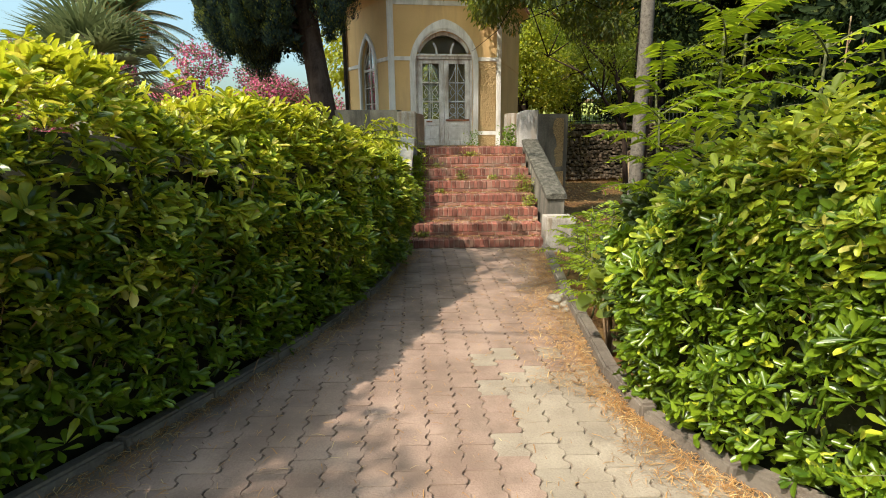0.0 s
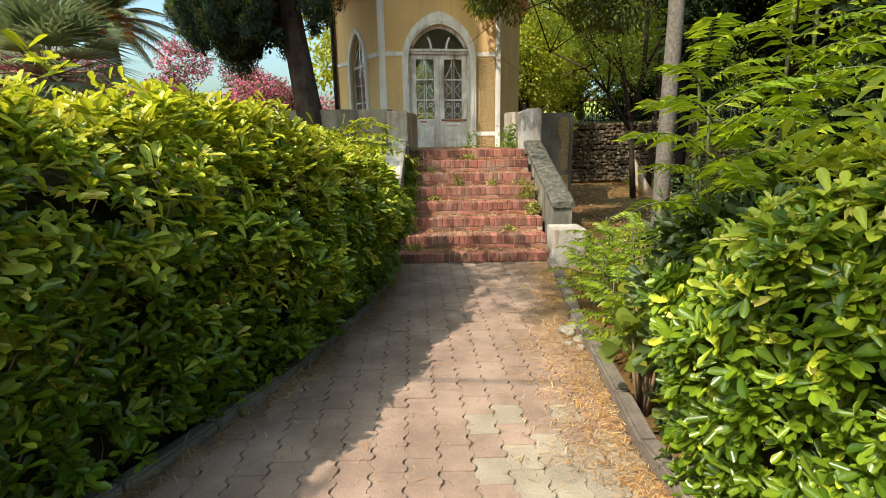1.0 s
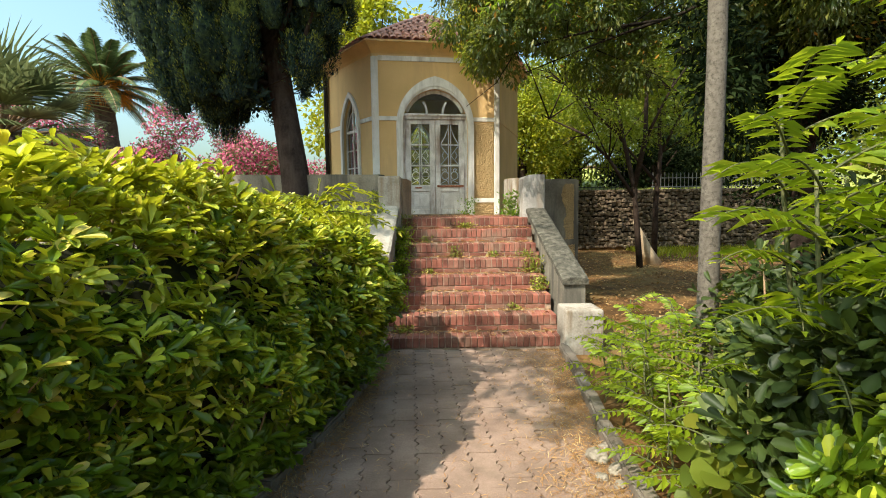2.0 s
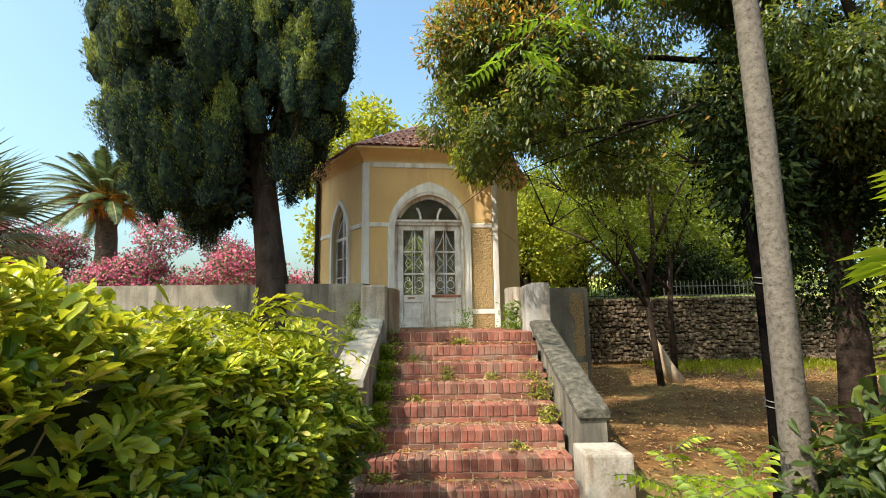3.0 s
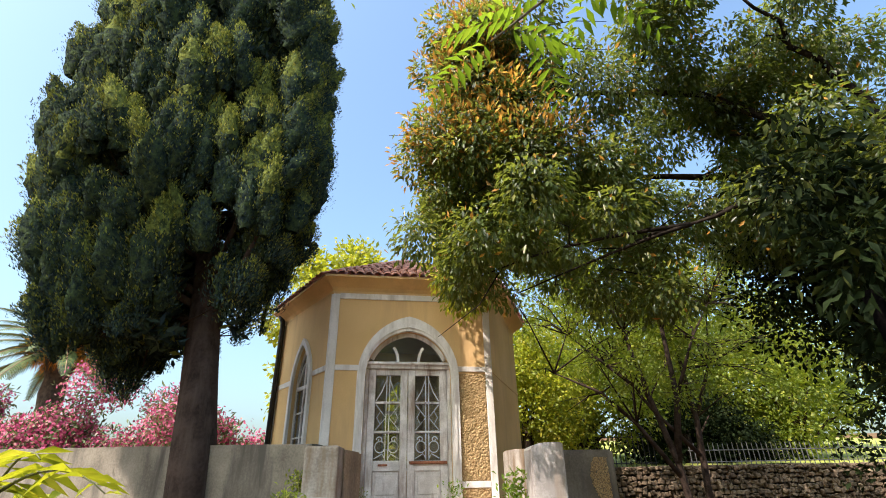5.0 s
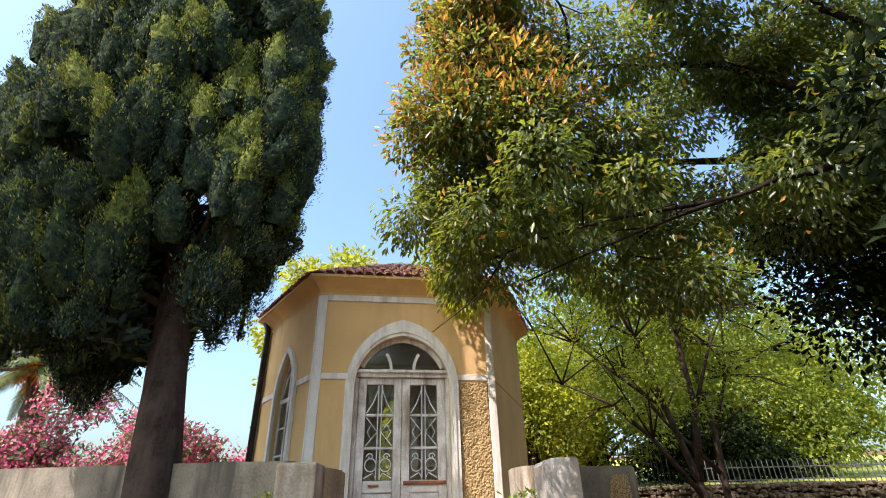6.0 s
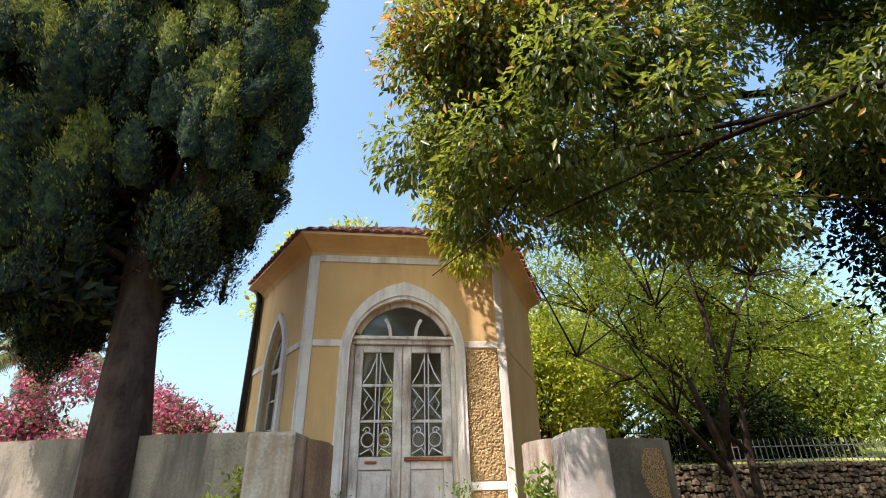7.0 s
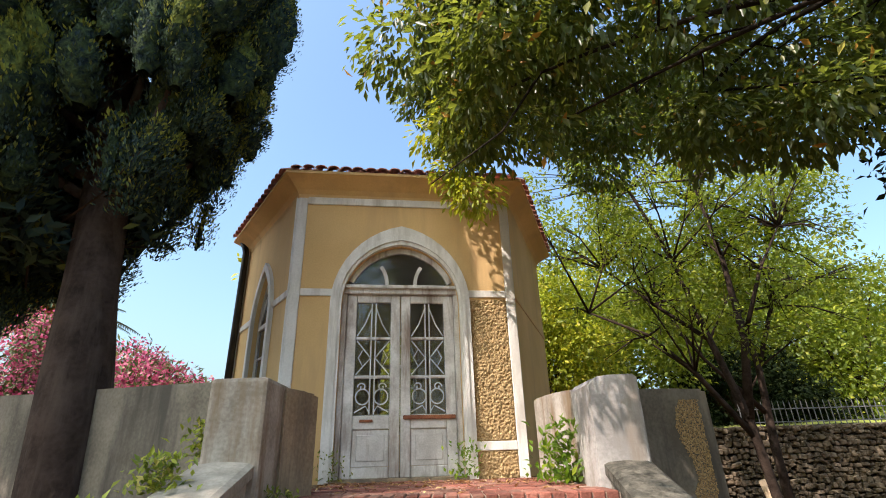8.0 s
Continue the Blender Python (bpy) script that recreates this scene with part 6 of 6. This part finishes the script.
for i in range(7):
    bm = bmesh.new()
    bmesh.ops.create_cube(bm, size=2)
    bmesh.ops.bevel(bm, geom=bm.edges[:], offset=0.30, segments=1, affect="EDGES")
    for v in bm.verts:
        v.co += noise.noise_vector(v.co * 0.9 + Vector((i * 5, 0, 0))) * 0.42
    stones.append(bm_mesh("stone", bm, M_STONE))
z, count = 0.05, 0
rest = bmesh.new()
while z < 2.06:
    hgt = rb.uniform(0.08, 0.14)
    x = 3.6 + rb.uniform(0, 0.2)
    while x < 22:
        w_ = rb.uniform(0.08, 0.20)
        m = Matrix.Translation((x + w_ / 2, 19.06 + rb.uniform(-0.04, 0.03), min(z + hgt / 2 + rb.uniform(-0.035, 0.035), 2.02))) @ Euler((0, rb.uniform(-0.35, 0.35), 0)).to_matrix().to_4x4() @ Matrix.Diagonal((w_ / 2 * 0.90, 0.10, hgt / 2 * rb.uniform(0.8, 1.0), 1))
        if 4.6 < x < 8.8 and count < 300:
            o = child("stone", rb.choice(stones), wall_core)
            o.matrix_basis = m
            count += 1
        else:
            a = len(rest.verts)
            rest.from_mesh(rb.choice(stones))
            rest.verts.ensure_lookup_table()
            for v in rest.verts[a:]:
                v.co = m @ v.co
        x += w_
    z += hgt
child("far_stones", bm_mesh("far_stones", rest, M_STONE), wall_core, kind="stuff")


# roof tiles
def tile_mesh(seed):
    """A shallow clay tile, wider at its lower end."""
    bm = bmesh.new()
    n = 6
    for y_, r_ in ((0.0, 0.066), (0.26, 0.056)):
        for i in range(n + 1):
            a = math.pi * i / n
            bm.verts.new((math.cos(a) * r_, y_, math.sin(a) * r_ * 0.5))
            bm.verts.new((math.cos(a) * (r_ - 0.014), y_, math.sin(a) * (r_ - 0.014) * 0.5))
    bm.verts.ensure_lookup_table()
    V = bm.verts
    o2 = 2 * (n + 1)
    for i in range(n):
        bm.faces.new((V[2 * i], V[2 * i + 2], V[o2 + 2 * i + 2], V[o2 + 2 * i]))
        bm.faces.new((V[2 * i], V[2 * i + 1], V[2 * i + 3], V[2 * i + 2]))
    return bm_mesh("tile", bm, M_TILE, True)


tiles = [tile_mesh(i) for i in range(2)]
roof = child("roof_tiles", None, pavilion, "red clay barrel tiles")
made = 0
spare = bmesh.new()
eaves = [Vector(p) for p in ring(EAVE + 0.03, EAVE_Z + 0.03)]
apex = Vector((MIDDLE.x, MIDDLE.y, APEX_Z + 0.02))
for k in (0, 5, 1, 2, 3, 4):
    p0, p1 = eaves[k], eaves[(k + 1) % 6]
    along = (p1 - p0).normalized()
    foot = p0 + along * (apex - p0).dot(along)
    up_ = (apex - foot).normalized()
    run = (apex - foot).length
    fm = Matrix((along, up_, along.cross(up_))).transposed().to_4x4()
    fm.translation = foot
    xa, xb = (p0 - foot).dot(along), (p1 - foot).dot(along)
    d = 0.0
    while d < run - 0.2:
        lo_, hi_ = xa * (1 - d / run) + 0.06, xb * (1 - d / run) - 0.06
        q = int((hi_ - lo_) / 0.138)
        for i in range(q):
            x = lo_ + (hi_ - lo_) * (i + 0.5) / q
            m = fm @ Matrix.Translation((x + rb.uniform(-0.006, 0.006), d, 0.002 + rb.uniform(-0.004, 0.006))) @ Matrix.Rotation(rb.uniform(-0.04, 0.04), 4, "Z") @ Matrix.Rotation(-0.05, 4, "X")
            if made < 300:
                o = child("tile", rb.choice(tiles), roof)
                o.matrix_basis = m
                made += 1
            else:
                a = len(spare.verts)
                spare.from_mesh(rb.choice(tiles))
                spare.verts.ensure_lookup_table()
                for v in spare.verts[a:]:
                    v.co = m @ v.co
        d += 0.205
child("far_tiles", bm_mesh("far_tiles", spare, M_TILE, True), roof, kind="stuff")


# ---- weeds and litter ----
def scatter(name, label, category, P, D, L_, W_, material, shape=BLADE):
    P = np.array(P)
    return thing(name, leaf_mesh(name, P, D, np.tile([[0.1, 0.1, 1.0]], (len(P), 1)) + 0.4 * rand_dirs(len(P)), L_, W_, material, shape), label, category, kind="stuff")


gl = np.random.default_rng(77)
P = []
for _ in range(17000):
    y = gl.uniform(1.5, 7.6)
    e = abs(gl.normal()) * (0.13 + 0.12 * noise.noise(Vector((y * 1.7, 3.0, 0))))
    r_ = gl.random()
    if r_ < 0.62:
        P.append((kx(KERB_R, y) - e * (1.7 if y > 3.6 else 1.0), y, 0.008 + 0.02 * gl.random()))
    elif r_ < 0.9:
        P.append((kx(KERB_L, y) + e * 0.9, y, 0.008 + 0.02 * gl.random()))
    else:
        P.append((gl.uniform(kx(KERB_L, y), kx(KERB_R, y)), y, 0.006))
D = np.c_[gl.normal(size=(len(P), 2)), gl.normal(0, 0.12, len(P))]
scatter("leaf_litter", "dry straw and fallen leaves along the path edges", "litter", P, D, gl.uniform(0.02, 0.09, len(P)), gl.uniform(0.0015, 0.006, len(P)), M_LITTER)
P = []
for y, z, y1 in zip(STEP_Y, STEP_Z, STEP_Y[1:] + [STEP_Y[-1] + 1.2]):
    for _ in range(330):
        back = gl.random() < 0.7
        P.append((gl.uniform(ST_X0 + 0.03, ST_X1 - 0.03), y1 - 0.01 - abs(gl.normal(0, 0.05)) if back else gl.uniform(y + 0.03, y1), z + 0.004 + 0.02 * gl.random() * back))
D = np.c_[gl.normal(size=(len(P), 2)), gl.normal(0, 0.15, len(P))]
scatter("tread_litter", "dry leaves and straw blown onto the brick treads", "litter", P, D, gl.uniform(0.025, 0.085, len(P)), gl.uniform(0.005, 0.026, len(P)), M_LITTER, LEAF4)
P = [(gl.uniform(2.2, 13), gl.uniform(8, 18.9), 0.0) for _ in range(15000)]
D = np.c_[gl.normal(size=(len(P), 2)), gl.normal(0, 0.15, len(P))]
scatter("fallen_leaves", "fallen brown leaves on the garden soil", "litter", P, D, gl.uniform(0.03, 0.10, len(P)), gl.uniform(0.012, 0.045, len(P)), M_LITTER, LEAF4)
P = [(gl.uniform(6.5, 12), 18.8 - abs(gl.normal()) * 1.1, -0.01) for _ in range(2600)]
D = np.c_[gl.normal(0, 0.4, (len(P), 2)), np.ones(len(P))]
scatter("wild_grass", "sunlit yellow-green grass at the foot of the wall", "grass", P, D, gl.uniform(0.06, 0.24, len(P)), 0.03, M_LIME)


def weed(x, y, z, h, n, seed, leaf=1.0, material=M_GRASS):
    g = np.random.default_rng(seed)
    n = int(n * 1.9)
    P = np.c_[g.normal(x, 0.04 + h * 0.10, n), g.normal(y, 0.03, n), z + h * g.random(n) ** 1.4 * 0.75]
    D = np.c_[g.normal(0, 0.6, (n, 2)), g.uniform(0.1, 1.0, n)]
    return thing("weed", leaf_mesh("weed", P, D, np.tile([[0, -0.4, 1.0]], (n, 1)) + 0.4 * unit(g.normal(size=(n, 3))), 0.042 * leaf * g.uniform(0.5, 1.3, n), 0.018 * leaf, material, LEAF4), "green weed tuft growing in the brick joints", "weed", "weeds on the stairs", "stuff")


for i, (x, st, h, n) in enumerate(((-0.52, 7, 0.28, 90), (-0.55, 6, 0.30, 110), (-0.5, 5, 0.26, 90), (-0.56, 4, 0.22, 80), (0.2, 5, 0.20, 60), (0.45, 7, 0.10, 30), (0.75, 5, 0.09, 40), (-0.15, 4, 0.08, 30), (1.25, 4, 0.30, 130), (1.28, 3, 0.24, 110), (1.2, 5, 0.12, 50), (0.9, 2, 0.10, 40), (-0.45, 1, 0.12, 60), (0.35, 7, 0.12, 40), (-0.2, 6, 0.12, 30))):
    weed(x, STEP_Y[st] - 0.03, STEP_Z[st - 1], h, n, 100 + i)
weed(1.27, 10.5, LAND, 0.56, 110, 131, 1.9, M_FRONDG)
weed(1.20, 10.6, LAND, 0.34, 80, 134, 1.6, M_FRONDG)
weed(0.60, 11.66, LAND, 0.42, 60, 132, 1.5, M_FRONDG)
weed(-0.66, 11.7, LAND, 0.34, 60, 133)

for i, (y, h, n) in enumerate(((8.2, 0.10, 40), (8.9, 0.14, 60), (9.3, 0.18, 80), (9.75, 0.22, 90))):
    weed(-0.93, y, 1.04 + (y - 7.95) * 0.333, h * 1.2, int(n * 1.6), 140 + i, 1.2)
for i, (st, n) in enumerate(((2, 120), (3, 150), (4, 150), (5, 150), (6, 130))):
    weed(-0.55, STEP_Y[st] - 0.05, STEP_Z[st - 1], 0.30, n, 150 + i, 1.3, M_FROND)


# ---- pale rocks beside the kerb ----
def rock(x, y, r, seed):
    bm = bmesh.new()
    bmesh.ops.create_icosphere(bm, subdivisions=3, radius=r)
    for v in bm.verts:
        k = 1 + 0.35 * noise.noise(v.co / r * 1.3 + Vector((seed * 4.7, 0, 0))) + 0.10 * noise.noise(v.co / r * 4.0)
        v.co = Vector((v.co.x * k, v.co.y * k * 0.9, v.co.z * k * 0.62))
    thing("rock", bm_mesh("rock", bm, M_ROCK), "pale broken limestone rock beside the kerb", "rock", "pale rocks by the kerb", at=Matrix.Translation((x, y, r * 0.40)))


for i, (x, y, r) in enumerate(((0.95, 5.27, 0.075), (1.03, 5.12, 0.065), (0.90, 5.06, 0.04), (1.05, 5.40, 0.05), (0.98, 4.98, 0.035))):
    rock(x, y, r, i)
